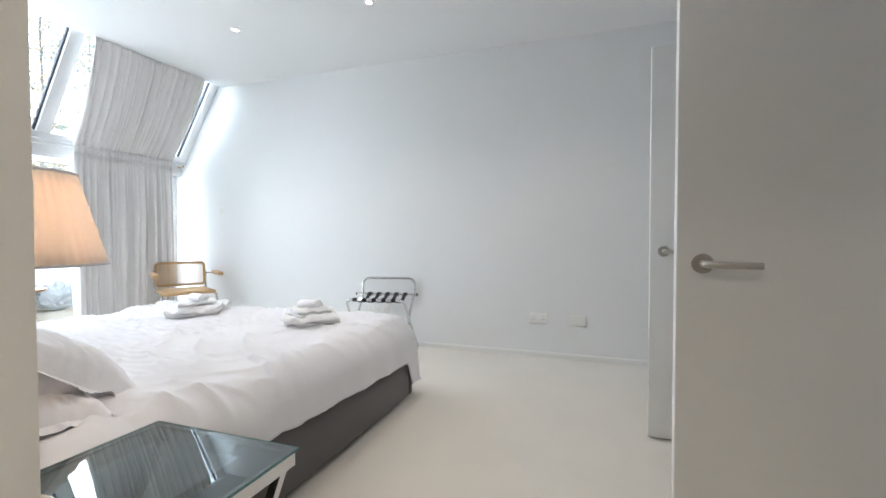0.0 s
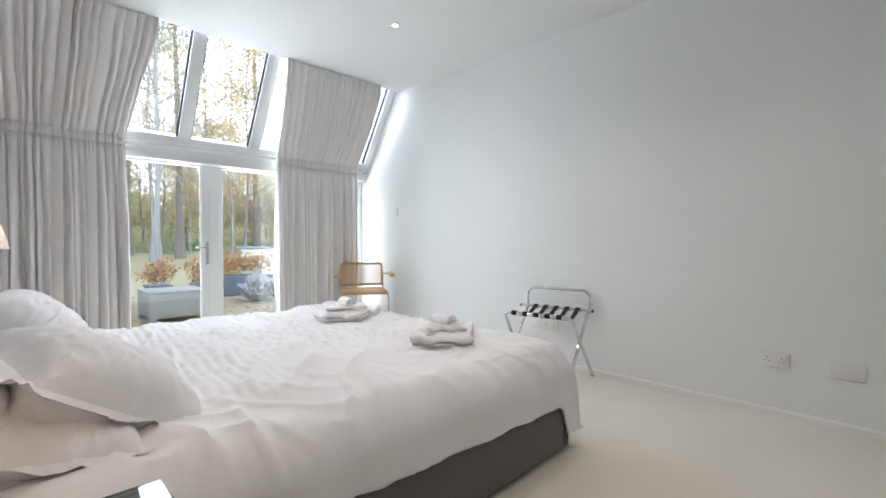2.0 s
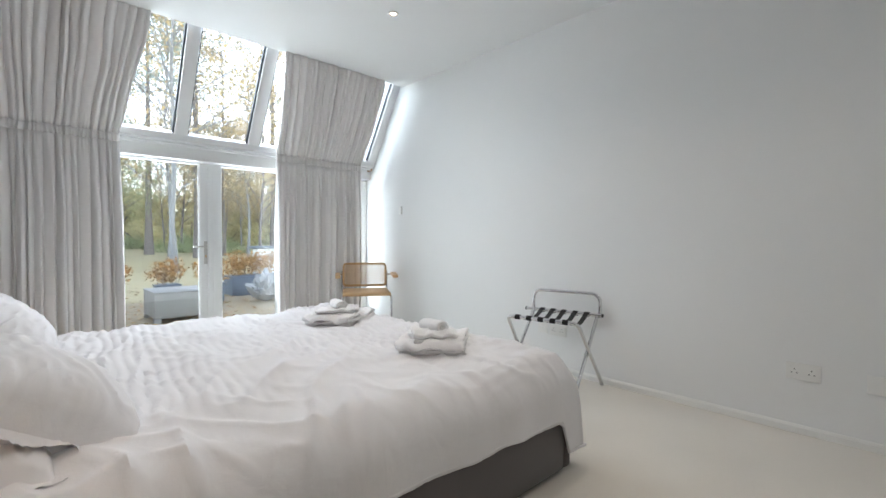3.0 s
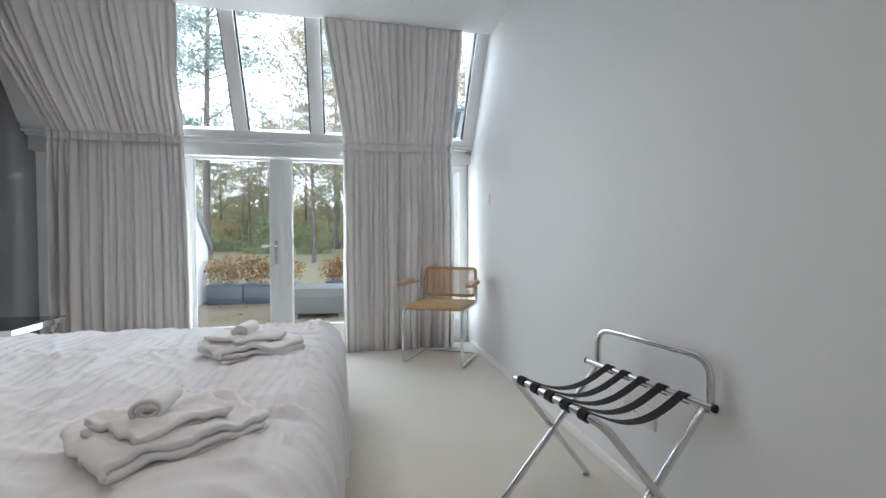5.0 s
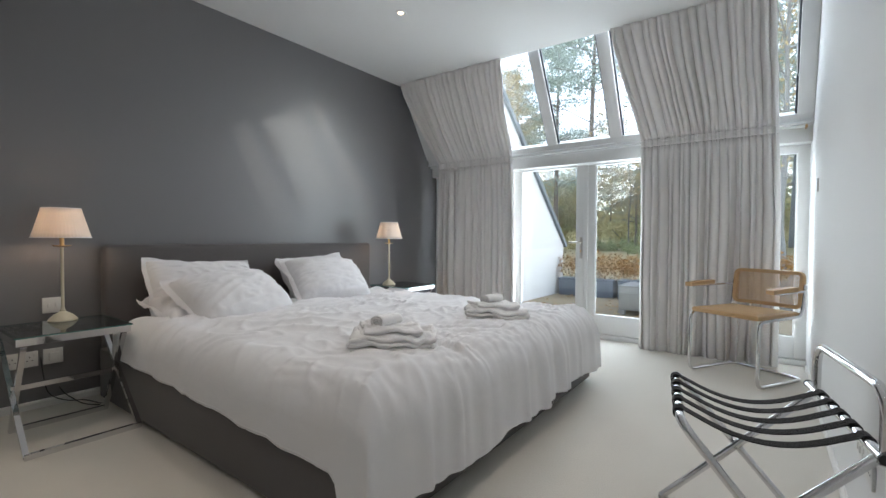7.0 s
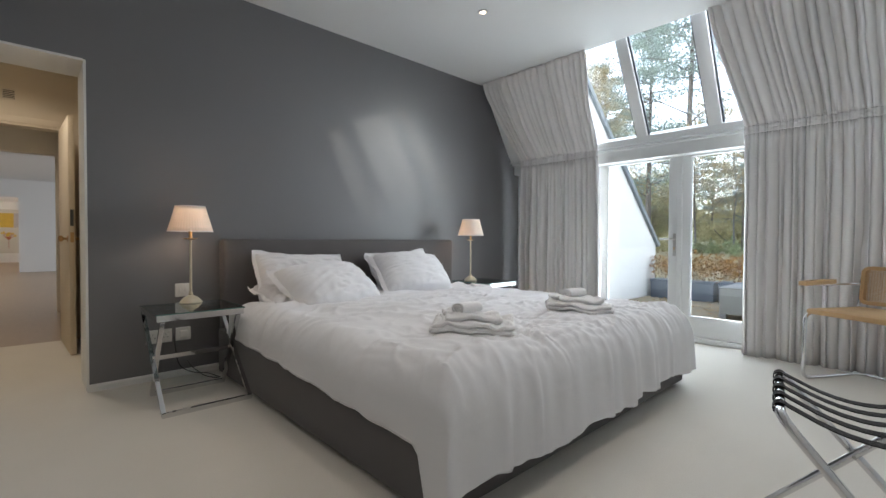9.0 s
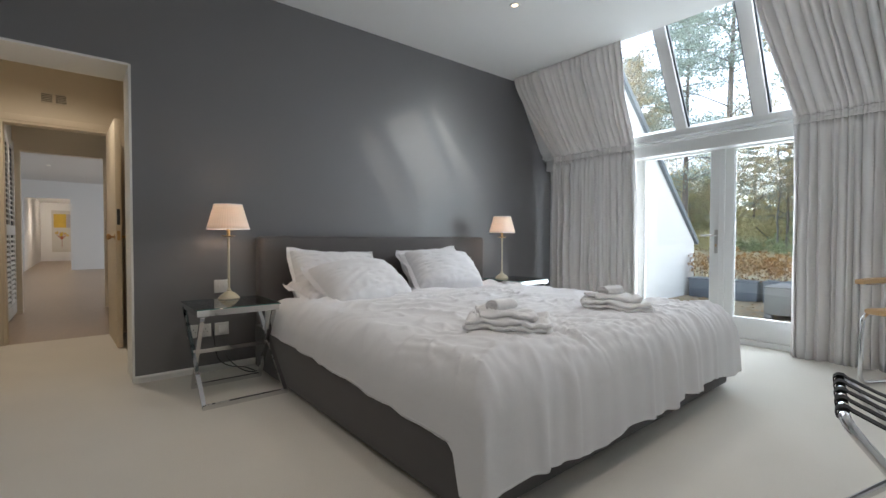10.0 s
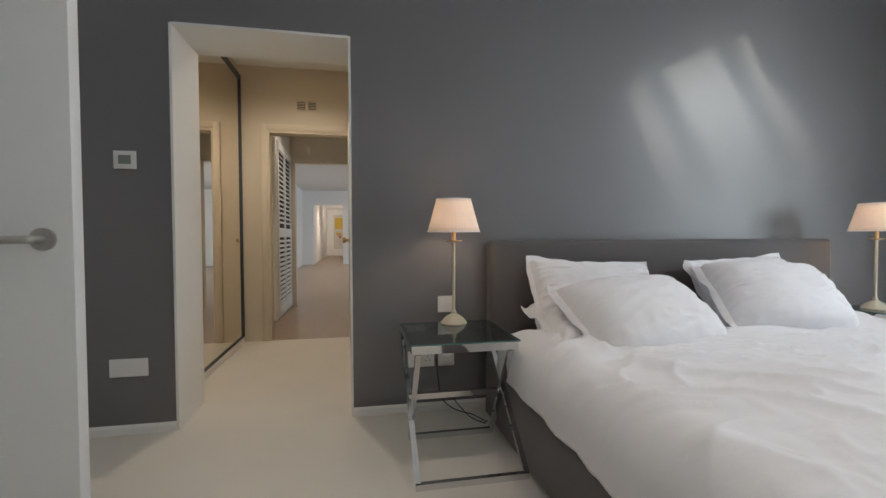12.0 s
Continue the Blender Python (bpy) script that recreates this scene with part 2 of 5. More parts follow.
def fillet(points, r, k=5):
    """Rounds the corners of a polyline."""
    pts = [Vector(p) for p in points]
    out = [pts[0]]
    for a, b, c in zip(pts, pts[1:], pts[2:]):
        u, v = (a - b), (c - b)
        d = min(r, u.length * 0.48, v.length * 0.48)
        p, q = b + u.normalized() * d, b + v.normalized() * d
        for i in range(k + 1):
            t = i / k
            out.append((1 - t) ** 2 * p + 2 * t * (1 - t) * b + t * t * q)
    out.append(pts[-1])
    return out


def sweep(bm, points, radius, n=10, closed=False, flat=None, caps=True, up=None):
    """A tube along points; flat=(w, h) makes it a bar; radius may be a list."""
    pts = [Vector(p) for p in points]
    m = len(pts)
    rings = []
    ref = Vector(up) if up else None
    for i, p in enumerate(pts):
        a = pts[(i - 1) % m] if (closed or i) else p
        b = pts[(i + 1) % m] if (closed or i < m - 1) else p
        t = (b - a).normalized()
        if ref is None:
            ref = Vector((0, 0, 1)) if abs(t.z) < 0.9 else Vector((0, 1, 0))
        s = t.cross(ref).normalized()
        w = s.cross(t).normalized()
        if not up:
            ref = w
        r = radius[i] if isinstance(radius, (list, tuple)) else radius
        ring = []
        if flat:
            for cx, cy in ((-1, -1), (1, -1), (1, 1), (-1, 1)):
                ring.append(bm.verts.new(p + s * cx * flat[0] / 2 + w * cy * flat[1] / 2))
        else:
            for j in range(n):
                an = 2 * math.pi * j / n
                ring.append(bm.verts.new(p + s * math.cos(an) * r + w * math.sin(an) * r))
        rings.append(ring)
    k = len(rings[0])
    for i in range(m if closed else m - 1):
        a, b = rings[i], rings[(i + 1) % m]
        for j in range(k):
            bm.faces.new((a[j], a[(j + 1) % k], b[(j + 1) % k], b[j]))
    if caps and not closed:
        bm.faces.new(rings[0][::-1])
        bm.faces.new(rings[-1])
    return bm


def lathe(bm, profile, n=32, ripple=None):
    """Turns (radius, height) rows round z; ripple(angle, radius) may change the radius."""
    rings = []
    for r, z in profile:
        ring = []
        for j in range(n):
            a = 2 * math.pi * j / n
            q = ripple(a, r) if ripple else r
            ring.append(bm.verts.new((q * math.cos(a), q * math.sin(a), z)))
        rings.append(ring)
    for a, b in zip(rings, rings[1:]):
        for j in range(n):
            bm.faces.new((a[j], a[(j + 1) % n], b[(j + 1) % n], b[j]))
    return bm


def sheet(bm, nu, nv, f):
    """A grid of (nu+1) x (nv+1) points f(u, v), u and v from 0 to 1."""
    g = [[bm.verts.new(f(i / nu, j / nv)) for j in range(nv + 1)] for i in range(nu + 1)]
    for i in range(nu):
        for j in range(nv):
            bm.faces.new((g[i][j], g[i + 1][j], g[i + 1][j + 1], g[i][j + 1]))
    return bm


def thicken(ob, d):
    s = ob.modifiers.new("thickness", "SOLIDIFY")
    s.thickness, s.offset = d, 0
    return ob


def nz(x, y, z=0.0):
    return noise.noise(Vector((x, y, z)))

# ---- the room ----
# x to the east, y to the north: windows at the west, grey wall at the south, white wall at the north
N, E, CEILZ = 3.63, 1.06, 2.69
OW, OE, OH, REV = -0.40, 0.455, 2.0, -0.37

bm = boxes((-4.86, -0.1, -0.12, E + 0.15, N + 0.1, 0.0), (-0.75, -1.9, -0.12, 0.9, -0.1, 0.0))
structure("floor", bm, CARPET, "cream wool carpet running through the bedroom and lobby", "floor")
bm = boxes((-4.72, REV, 0, OW, 0, 4.2), (OW, REV, OH, OE, 0, 4.2), (OE, REV, 0, E + 0.15, 0, 4.2))
structure("wall_south", bm, GREY, "dark grey painted wall behind the bed", "wall")
bm = boxes((-4.72, N, -0.1, E + 0.15, N + 0.2, 4.2))
structure("wall_north", bm, WHITE, "plain white painted wall", "wall")
bm = boxes((E, 0, 0, E + 0.15, N, 2.9))
structure("wall_east", bm, WHITE, "plain white painted wall", "wall")


def ceiling_slab():
    bm = bmesh.new()
    pts = [(-3.93, 2.69), (E, 2.69), (E, 2.95), (-3.76, 2.95)]
    a = [bm.verts.new((x, 0.0, z)) for x, z in pts]
    b = [bm.verts.new((x, N, z)) for x, z in pts]
    bm.faces.new(a)
    bm.faces.new(b[::-1])
    for i in range(4):
        bm.faces.new((a[i], b[i], b[(i + 1) % 4], a[(i + 1) % 4]))
    return bm


structure("ceiling", ceiling_slab(), CEIL, "flat white painted ceiling ending at the sloped glazing", "ceiling")

# lining of the opening in the grey wall
bm = boxes((OW - 0.004, REV - 0.004, 0, OW + 0.008, 0.004, OH), (OE - 0.008, REV - 0.004, 0, OE + 0.004, 0.004, OH), (OW + 0.008, REV - 0.004, OH - 0.008, OE - 0.008, 0.004, OH + 0.004))
structure("door_lining", bm, TRIM, "off-white painted lining of the open doorway", "door frame")


def skirting(name, p, q, inward, h=0.044, d=0.013):
    """A skirting board from p to q that stands out towards inward."""
    bm = bmesh.new()
    p, q, w = Vector((*p, 0)), Vector((*q, 0)), Vector((*inward, 0))
    prof = [(0, 0), (d, 0), (d, h - 0.012), (d * 0.45, h), (0, h)]
    a = [bm.verts.new(p + w * s + Vector((0, 0, z))) for s, z in prof]
    b = [bm.verts.new(q + w * s + Vector((0, 0, z))) for s, z in prof]
    bm.faces.new(a)
    bm.faces.new(b[::-1])
    for i in range(5):
        bm.faces.new((a[i], b[i], b[(i + 1) % 5], a[(i + 1) % 5]))
    return structure(name, bm, TRIM, "low white painted skirting board", "baseboard", smooth=False)


skirting("baseboard", (-4.5, N - 0.001), (E, N - 0.001), (0, -1))
skirting("baseboard", (-4.5, 0.001), (OW - 0.004, 0.001), (0, 1))
skirting("baseboard", (OE + 0.004, 0.001), (E, 0.001), (0, 1))
skirting("baseboard", (E - 0.001, 0.02), (E - 0.001, N - 0.02), (-1, 0))

# ---- glazing at the west end ----
WX = -4.63  # inner face of the doors
bm = boxes((WX - 0.14, 0, 1.735, WX + 0.09, N, 1.862), bevel=0.006)
box(bm, WX + 0.06, 0, 1.862, -4.46, N, 1.884, bevel=0.005)
structure("trim_transom", bm, FRAME, "white painted beam over the french doors", "beam")
bm = boxes((WX - 0.13, 0.0, 0.0, WX + 0.02, N, 0.045), bevel=0.005)
structure("door_sill", bm, FRAME, "white painted threshold under the french doors", "sill")


def glazed_leaf(name, label, y0, y1, z0, z1, stile, top, bottom, handle=None, x=WX):
    """A glazed leaf or fixed light, its face at x."""
    t = thing(name, label, "french door" if handle is not None else "window", pose(x, (y0 + y1) / 2, z0), kind="structure")
    w, h = (y1 - y0) / 2, z1 - z0
    for s in (-1, 1):
        part("stile", boxes((-0.055, s * w, 0, 0, s * (w - stile), h), bevel=0.004), FRAME, t)
    part("top_rail", boxes((-0.054, -w + stile, h - top, -0.001, w - stile, h), bevel=0.003), FRAME, t)
    part("bottom_rail", boxes((-0.054, -w + stile, 0, -0.001, w - stile, bottom), bevel=0.003), FRAME, t)
    bead = bmesh.new()
    y, a, b = w - stile, bottom, h - top
    sweep(bead, [(-0.012, -y + 0.006, a + 0.006), (-0.012, y - 0.006, a + 0.006), (-0.012, y - 0.006, b - 0.006), (-0.012, -y + 0.006, b - 0.006)], 0.006, n=6, closed=True)
    part("glazing_bead", bead, FRAME, t)
    p = part("pane", boxes((-0.032, -w + stile - 0.01, bottom - 0.01, -0.026, w - stile + 0.01, h - top + 0.01)), PANE, t, "clear glass", smooth=False)
    p.visible_shadow = False
    if handle is not None:
        hb = bmesh.new()
        box(hb, 0, handle - 0.014, 0.74, 0.008, handle + 0.014, 0.955, bevel=0.004)
        plate = part("handle_plate", hb, STEEL, t, "satin metal back plate")
        lv = bmesh.new()
        sweep(lv, fillet([(0.006, handle, 0.905), (0.05, handle, 0.905), (0.052, handle - 0.115, 0.902)], 0.018), 0.0085, n=10)
        part("lever", lv, STEEL, plate, "satin metal lever")
        kb = bmesh.new()
        box(kb, 0.006, handle - 0.006, 0.80, 0.014, handle + 0.006, 0.825, bevel=0.003)
        part("lock_barrel", kb, BRASS, plate)
    return t


# unseen pier, added so that sun does not leak between curtain and grey wall
structure("pier_sun_block", boxes((WX - 0.12, 0, 0, WX, 0.34, 1.735)), FRAME, "white panel added behind the curtain to block stray sun", "panel")
glazed_leaf("window_1", "tall white framed fixed side light behind a curtain", 0.35, 1.06, 0.05, 1.73, 0.075, 0.06, 0.17)
glazed_leaf("door_1", "white framed glazed french door with a lever handle", 1.08, 1.885, 0.05, 1.73, 0.09, 0.012, 0.185, handle=0.36)
glazed_leaf("door_2", "white framed glazed french door, closed", 1.89, 2.695, 0.05, 1.73, 0.09, 0.012, 0.185)
glazed_leaf("window_2", "tall white framed fixed side light beside the white wall", 2.715, N - 0.005, 0.05, 1.73, 0.075, 0.06, 0.17)
bm = boxes((WX - 0.012, 1.865, 0.05, WX + 0.012, 1.91, 1.73), bevel=0.005)
structure("trim_astragal", bm, FRAME, "white cover strip between the two doors", "trim")

# sloped glazing from the beam up to the ceiling
SB, ST = Vector((-4.475, 0, 1.885)), Vector((-3.91, 0, 2.80))
SL = (ST - SB).normalized()
SN = Vector((SL.z, 0, -SL.x))  # into the room


def slope_bar(name, y0, y1, s0, s1, deep=0.075, lift=0.0):
    bm = boxes((s0, y0, -deep + lift, s1, y1, lift), bevel=0.005)
    m = Matrix(((SL.x, 0, SN.x, SB.x), (0, 1, 0, 0), (SL.z, 0, SN.z, SB.z), (0, 0, 0, 1)))
    bmesh.ops.transform(bm, matrix=m, verts=bm.verts)
    return bm


length = (ST - SB).length
roof = thing("window_3", "white framed sloped roof glazing above the french doors", "roof window", kind="structure")
part("bottom_rail", slope_bar("rail", 0, N, 0, 0.055), FRAME, roof)
# first rafter is widened out of sight behind the curtain to block stray sun
edges = [(0.0, 0.36), (0.78, 0.88), (1.555, 1.655), (2.17, 2.275), (2.86, 2.96), (N - 0.10, N)]
for a, b in edges:
    part("rafter", slope_bar("rafter", a, b, 0.055, length, 0.075, 0.012), FRAME, roof)
for (a, b), (c, d) in zip(edges, edges[1:]):
    p = part("pane", slope_bar("pane", b - 0.01, c + 0.01, 0.04, length, 0.006, -0.045), PANE, roof, "clear glass", smooth=False)
    p.visible_shadow = False
    part("gasket", slope_bar("gasket", b, b + 0.014, 0.055, length, 0.03, -0.012), GASKET, roof, "dark rubber seal")
    part("gasket", slope_bar("gasket", c - 0.014, c, 0.055, length, 0.03, -0.012), GASKET, roof, "dark rubber seal")

# rod on which the curtains bend
rod = thing("curtain_rod", "thin white curtain rod under the beam with an end bracket", "curtain rod", pose(-4.472, 0, 1.842))
b = bmesh.new()
sweep(b, [(0, 0.03, 0), (0, N - 0.03, 0)], 0.009, n=10)
part("rod", b, FRAME, rod)
b = boxes((-0.10, N - 0.05, -0.012, 0.012, N - 0.035, 0.012), bevel=0.003)
part("bracket", b, BRASS, rod, "small brass bracket")


# ---- curtains ----
def curtain(label, top, knee, foot, seed):
    """Two drapes gathered at the knee. top, knee, foot: (south edge, north edge)."""
    t = thing("curtain", label, "curtain", group="window curtains")
    wf = abs(foot[1] - foot[0])
    n = max(10, round(wf / 0.050))

    def pleat(u, drift):
        """Height of the folds at u; drift moves and merges them slowly down the cloth."""
        a = u * n + 1.1 * nz(u * n * 0.23, seed * 3.1, drift * 0.30) + 0.30 * nz(u * n * 0.6, seed, drift * 0.35)
        w = 2 * abs(math.sin(math.pi * a)) ** 0.70 - 1
        return w * (0.80 + 0.65 * nz(math.floor(a) * 1.37, seed, 5)) + 0.30 * math.sin(math.pi * a + seed)

    def pucker(u):
        return math.sin(2 * math.pi * u * n * 1.9 + 3.0 * nz(u * 16, seed, 0)) * (0.7 + 0.9 * nz(u * 30, seed, 3))

    def low(u, v):
        z = 1.804 * (1 - v) + 0.004 * v
        k = min(1.0, v / 0.30)
        g = min(1, v * 3)
        y0, y1 = knee[0] + (foot[0] - knee[0]) * g, knee[1] + (foot[1] - knee[1]) * g
        amp = 0.012 + 0.030 * k ** 0.7
        x = -4.424 + amp * pleat(u, 0.9 + v * 0.7) + 0.006 * pucker(u) * max(0.0, 1 - v / 0.10) + 0.012 * nz(u * 7, v * 2.5, seed) * k - 0.022 * k
        y = y0 + (y1 - y0) * u + 0.010 * k * math.cos(2 * math.pi * u * n * 0.7 + seed) + 0.008 * nz(u * 5, v * 2, seed + 7)
        return Vector((max(x, -4.552), y, z))

    def high(u, v):
        a, b = Vector((-3.903, 0, 2.702)), Vector((-4.424, 0, 1.868))
        p = a + (b - a) * v
        sag = 0.034 * math.sin(math.pi * v ** 0.75)
        inw = Vector((0.84, 0, -0.54))
        e = 0.6 * v + 0.4 * v * v * (3 - 2 * v)
        y0, y1 = top[0] + (knee[0] - top[0]) * e, top[1] + (knee[1] - top[1]) * e
        near = max(0.0, (v - 0.78) / 0.22)
        amp = 0.031 * min(1.0, 0.35 + v / 0.12) * (1 - 0.50 * near)
        p = p + inw * (amp * pleat(u, v * 0.9) + sag + 0.010 * nz(u * 6, v * 3, seed + 3))
        p = p + inw * 0.006 * pucker(u) * max(near ** 2, max(0.0, 1 - v / 0.06))
        p.y = y0 + (y1 - y0) * u + 0.012 * nz(u * 6, v * 3, seed + 9)
        return p

    def band(u, v):
        z = 1.868 - 0.064 * v
        y = knee[0] + (knee[1] - knee[0]) * u
        waist = 0.008 * math.sin(math.pi * v)
        x = -4.424 + 0.012 * pleat(u, 0.9) + 0.005 * pucker(u) + 0.3 * waist + 0.007 * nz(u * 34, v * 5, seed) * math.sin(math.pi * v)
        return Vector((x, y + 0.012 * nz(u * 6, 3, seed + 9) * (1 - v) + 0.008 * nz(u * 5, 0, seed + 7) * v, z + 0.008 * nz(u * 12, seed, 2) * math.sin(math.pi * v)))

    b = bmesh.new()
    thicken(part("upper_drape", sheet(b, n * 12, 30, high), LINEN, t), 0.004)
    b = bmesh.new()
    thicken(part("lower_drape", sheet(b, n * 12, 30, low), LINEN, t), 0.004)
    b = bmesh.new()
    thicken(part("gathering_band", sheet(b, n * 12, 8, band), LINEN, t, "puckered gathering tape"), 0.004)
    return t


curtain("pale grey linen curtain gathered at the beam, beside the grey wall", (0.04, 1.30), (0.185, 1.165), (0.185, 1.185), 1.0)
right = curtain("pale grey linen curtain gathered at the beam, beside the chair", (2.31, 3.385), (2.44, 3.425), (2.435, 3.445), 5.0)
b = bmesh.new()
sweep(b, [(-3.955, 3.50, 2.66), (-4.07, 3.51, 2.44), (-4.10, 3.512, 2.14), (-4.10, 3.53, 2.10)], 0.0025, n=6)
part("pull_cord", b, FRAME, right, "thin white pull cord")

# ---- bed ----
BW, BE, BF = -3.27, -1.092, 2.385   # west side, east side, foot of the base
bed = thing("bed", "low upholstered charcoal double bed with a tall padded headboard", "bed", pose(0, 0, 0))
bm = bmesh.new()
box(bm, -3.36, 0.012, 0.03, -1.132, 0.135, 0.935, bevel=0.03, seg=4)
part("headboard", bm, UPHOL, bed, "padded charcoal fabric headboard")
for x0, x1 in ((BE - 0.05, BE), (BW, BW + 0.05)):
    part("side_rail", boxes((x0, 0.136, 0.022, x1, BF - 0.05, 0.315), bevel=0.012), UPHOL, bed, "charcoal fabric side rail")
part("foot_rail", boxes((BW, BF - 0.05, 0.022, BE, BF, 0.315), bevel=0.012), UPHOL, bed, "charcoal fabric foot rail")
part("slat_deck", boxes((BW + 0.052, 0.14, 0.16, BE - 0.052, BF - 0.052, 0.20)), UPHOL, bed)
for x in (BW + 0.12, BE - 0.12):
    for y in (0.25, BF - 0.15):
        b = bmesh.new()
        box(b, x - 0.03, y - 0.03, 0.0, x + 0.03, y + 0.03, 0.162, bevel=0.004)
        part("leg", b, RUBBER, bed, "short dark block foot")

mattress = thing("mattress", "white sheeted mattress on the charcoal bed base", "mattress", pose(0, 0, 0))
part("body", boxes((BW + 0.055, 0.14, 0.202, BE - 0.055, BF - 0.055, 0.445), bevel=0.045), SHEET, mattress)


def quilt():
    cx, top = (BW + BE) / 2, 0.497
    flat, r = 0.932, 0.15
    y_head, y_flat = 0.36, 2.275

    def bend(d):
        """Overhang d past the flat part: outward run and drop."""
        if d <= 0:
            return 0.0, 0.0
        q = r * math.pi / 2
        if d < q:
            a = d / r
            return r * math.sin(a), r * (1 - math.cos(a))
        return r + (d - q) * 0.06, r + (d - q)

    def f(u, v):
        side = 1 if u > 0.5 else -1
        wide = (0.255 if side < 0 else 0.280) + (0.05 if side < 0 else 0.09) * v + (0.030 if side < 0 else 0.010) * nz(v * 5, side * 2.0, 1)
        if side > 0:
            q = max(0.0, min(1.0, (v * 2.38 - 1.84) / 0.09))
            wide += 0.20 * q * q * (3 - 2 * q)
        s = (u - 0.5) * 2 * (flat + wide)
        long = y_flat - y_head + 0.465 + 0.05 * nz(u * 7, 3.3, 0) + 0.09 * max(0.0, u - 0.86) / 0.14
        t = v * long
        rx, dx = bend(abs(s) - flat)
        ry, dy = bend(t - (y_flat - y_head))
        x = cx + side * (min(abs(s), flat) + rx)
        y = y_head + min(t, y_flat - y_head) + ry
        drop = (dx ** 3 + dy ** 3) ** (1 / 3) if dx and dy else dx + dy
        # puffed top with creases
        w = math.exp(-(drop / 0.12) ** 2)
        wx, wy = x + 0.14 * nz(x * 2.3, y * 2.3, 50), y + 0.14 * nz(x * 2.3, y * 2.3, 60)
        foot = max(0.0, min(1.0, (t - 1.19) / 0.6))
        puff = 0.022 * nz(x * 1.6, y * 1.9, 4) + 0.010 * nz(wx * 4.0, wy * 5.0, 8) + 0.003 * nz(wx * 13, wy * 13, 2)

        def ridge(p, q, k):
            return max(0.0, 1 - 2.9 * abs(nz(p, q, k))) ** 1.7
        head = 1 - foot
        patch = max(0.0, min(1.0, 0.55 + 1.6 * nz(x * 1.7, y * 1.7, 70)))
        patch *= max(0.0, min(1.0, (-1.40 - x) / 0.25))
        # quilted channels, fine puckers across them, and long soft creases
        crease = 0.009 * abs(math.sin(math.pi * (y + 0.05 * nz(x * 2, y, 3)) / 0.31)) ** 0.7
        crease += 0.0042 * patch * math.sin(2 * math.pi * (y + 0.10 * x + 0.035 * nz(x * 3, y * 3, 91)) / 0.046)
        crease += 0.018 * ridge(wx * 1.8 - wy * 1.2, wy * 4.5 + wx * 2.0, 12) * head
        crease += 0.010 * ridge(wx * 4.5 + wy * 2.0, wy * 6.5 - 3 * wx, 21)
        crease += 0.013 * ridge(wx * 6.5 + 1.2 * wy, wy * 1.5, 31) * foot
        crease += 0.010 * ridge(wx * 12 - 1.5 * wy, wy * 2.6 + x, 35) * foot
        over = math.exp(-((t - (y_flat - y_head) - 0.05) / 0.28) ** 2)
        crease += 0.008 * over * ridge(wx * 9 + 0.9 * wy, wy * 0.9 - x, 44) + 0.002 * over * math.sin(2 * math.pi * (x + 0.12 * nz(x * 3, y * 2, 9) + 0.25 * y) / 0.105)
        z = top - drop + (puff + crease) * (0.35 + 0.65 * w) - 0.015 * math.exp(-(t / 0.07) ** 2)
        # folds of the hanging foot and sides
        if dy > 0.02:
            k = min(1.0, (dy - 0.02) / 0.16)
            ph = x * 2 * math.pi / 0.27 + 3.4 * nz(x * 2.0, 1.5, 6) + 0.8 * nz(x * 5, z * 2, 3)
            y += k * (0.55 + 0.9 * nz(x * 1.3, 8.5, 2)) * (0.017 * math.sin(ph) + 0.009 * math.sin(2.3 * ph + 1)) + 0.02 * k
            x += k * 0.012 * math.cos(ph)
        if dx > 0.02:
            k = min(1.0, (dx - 0.02) / 0.14)
            ph = y * 2 * math.pi / 0.33 + 3 * nz(y * 1.4, 4.5, side)
            x += side * k * (0.006 * math.sin(ph) + 0.006)
        return Vector((x, y, max(z, 0.10)))

    hem = bmesh.new()
    rim = [f(0.004, k / 60) for k in range(61)] + [f(k / 160, 0.998) for k in range(1, 160)] + [f(0.996, 1 - k / 60) for k in range(61)]
    sweep(hem, rim, 0.0075, n=6)
    return sheet(bmesh.new(), 300, 280, f), hem


duvet = thing("duvet", "crumpled white cotton duvet hanging over the foot of the bed", "duvet", pose(0, 0, 0))
cover, hem = quilt()
shell = thicken(part("cover", cover, COTTON, duvet), 0.012)
part("hem", hem, COTTON, shell, "stitched cotton hem")


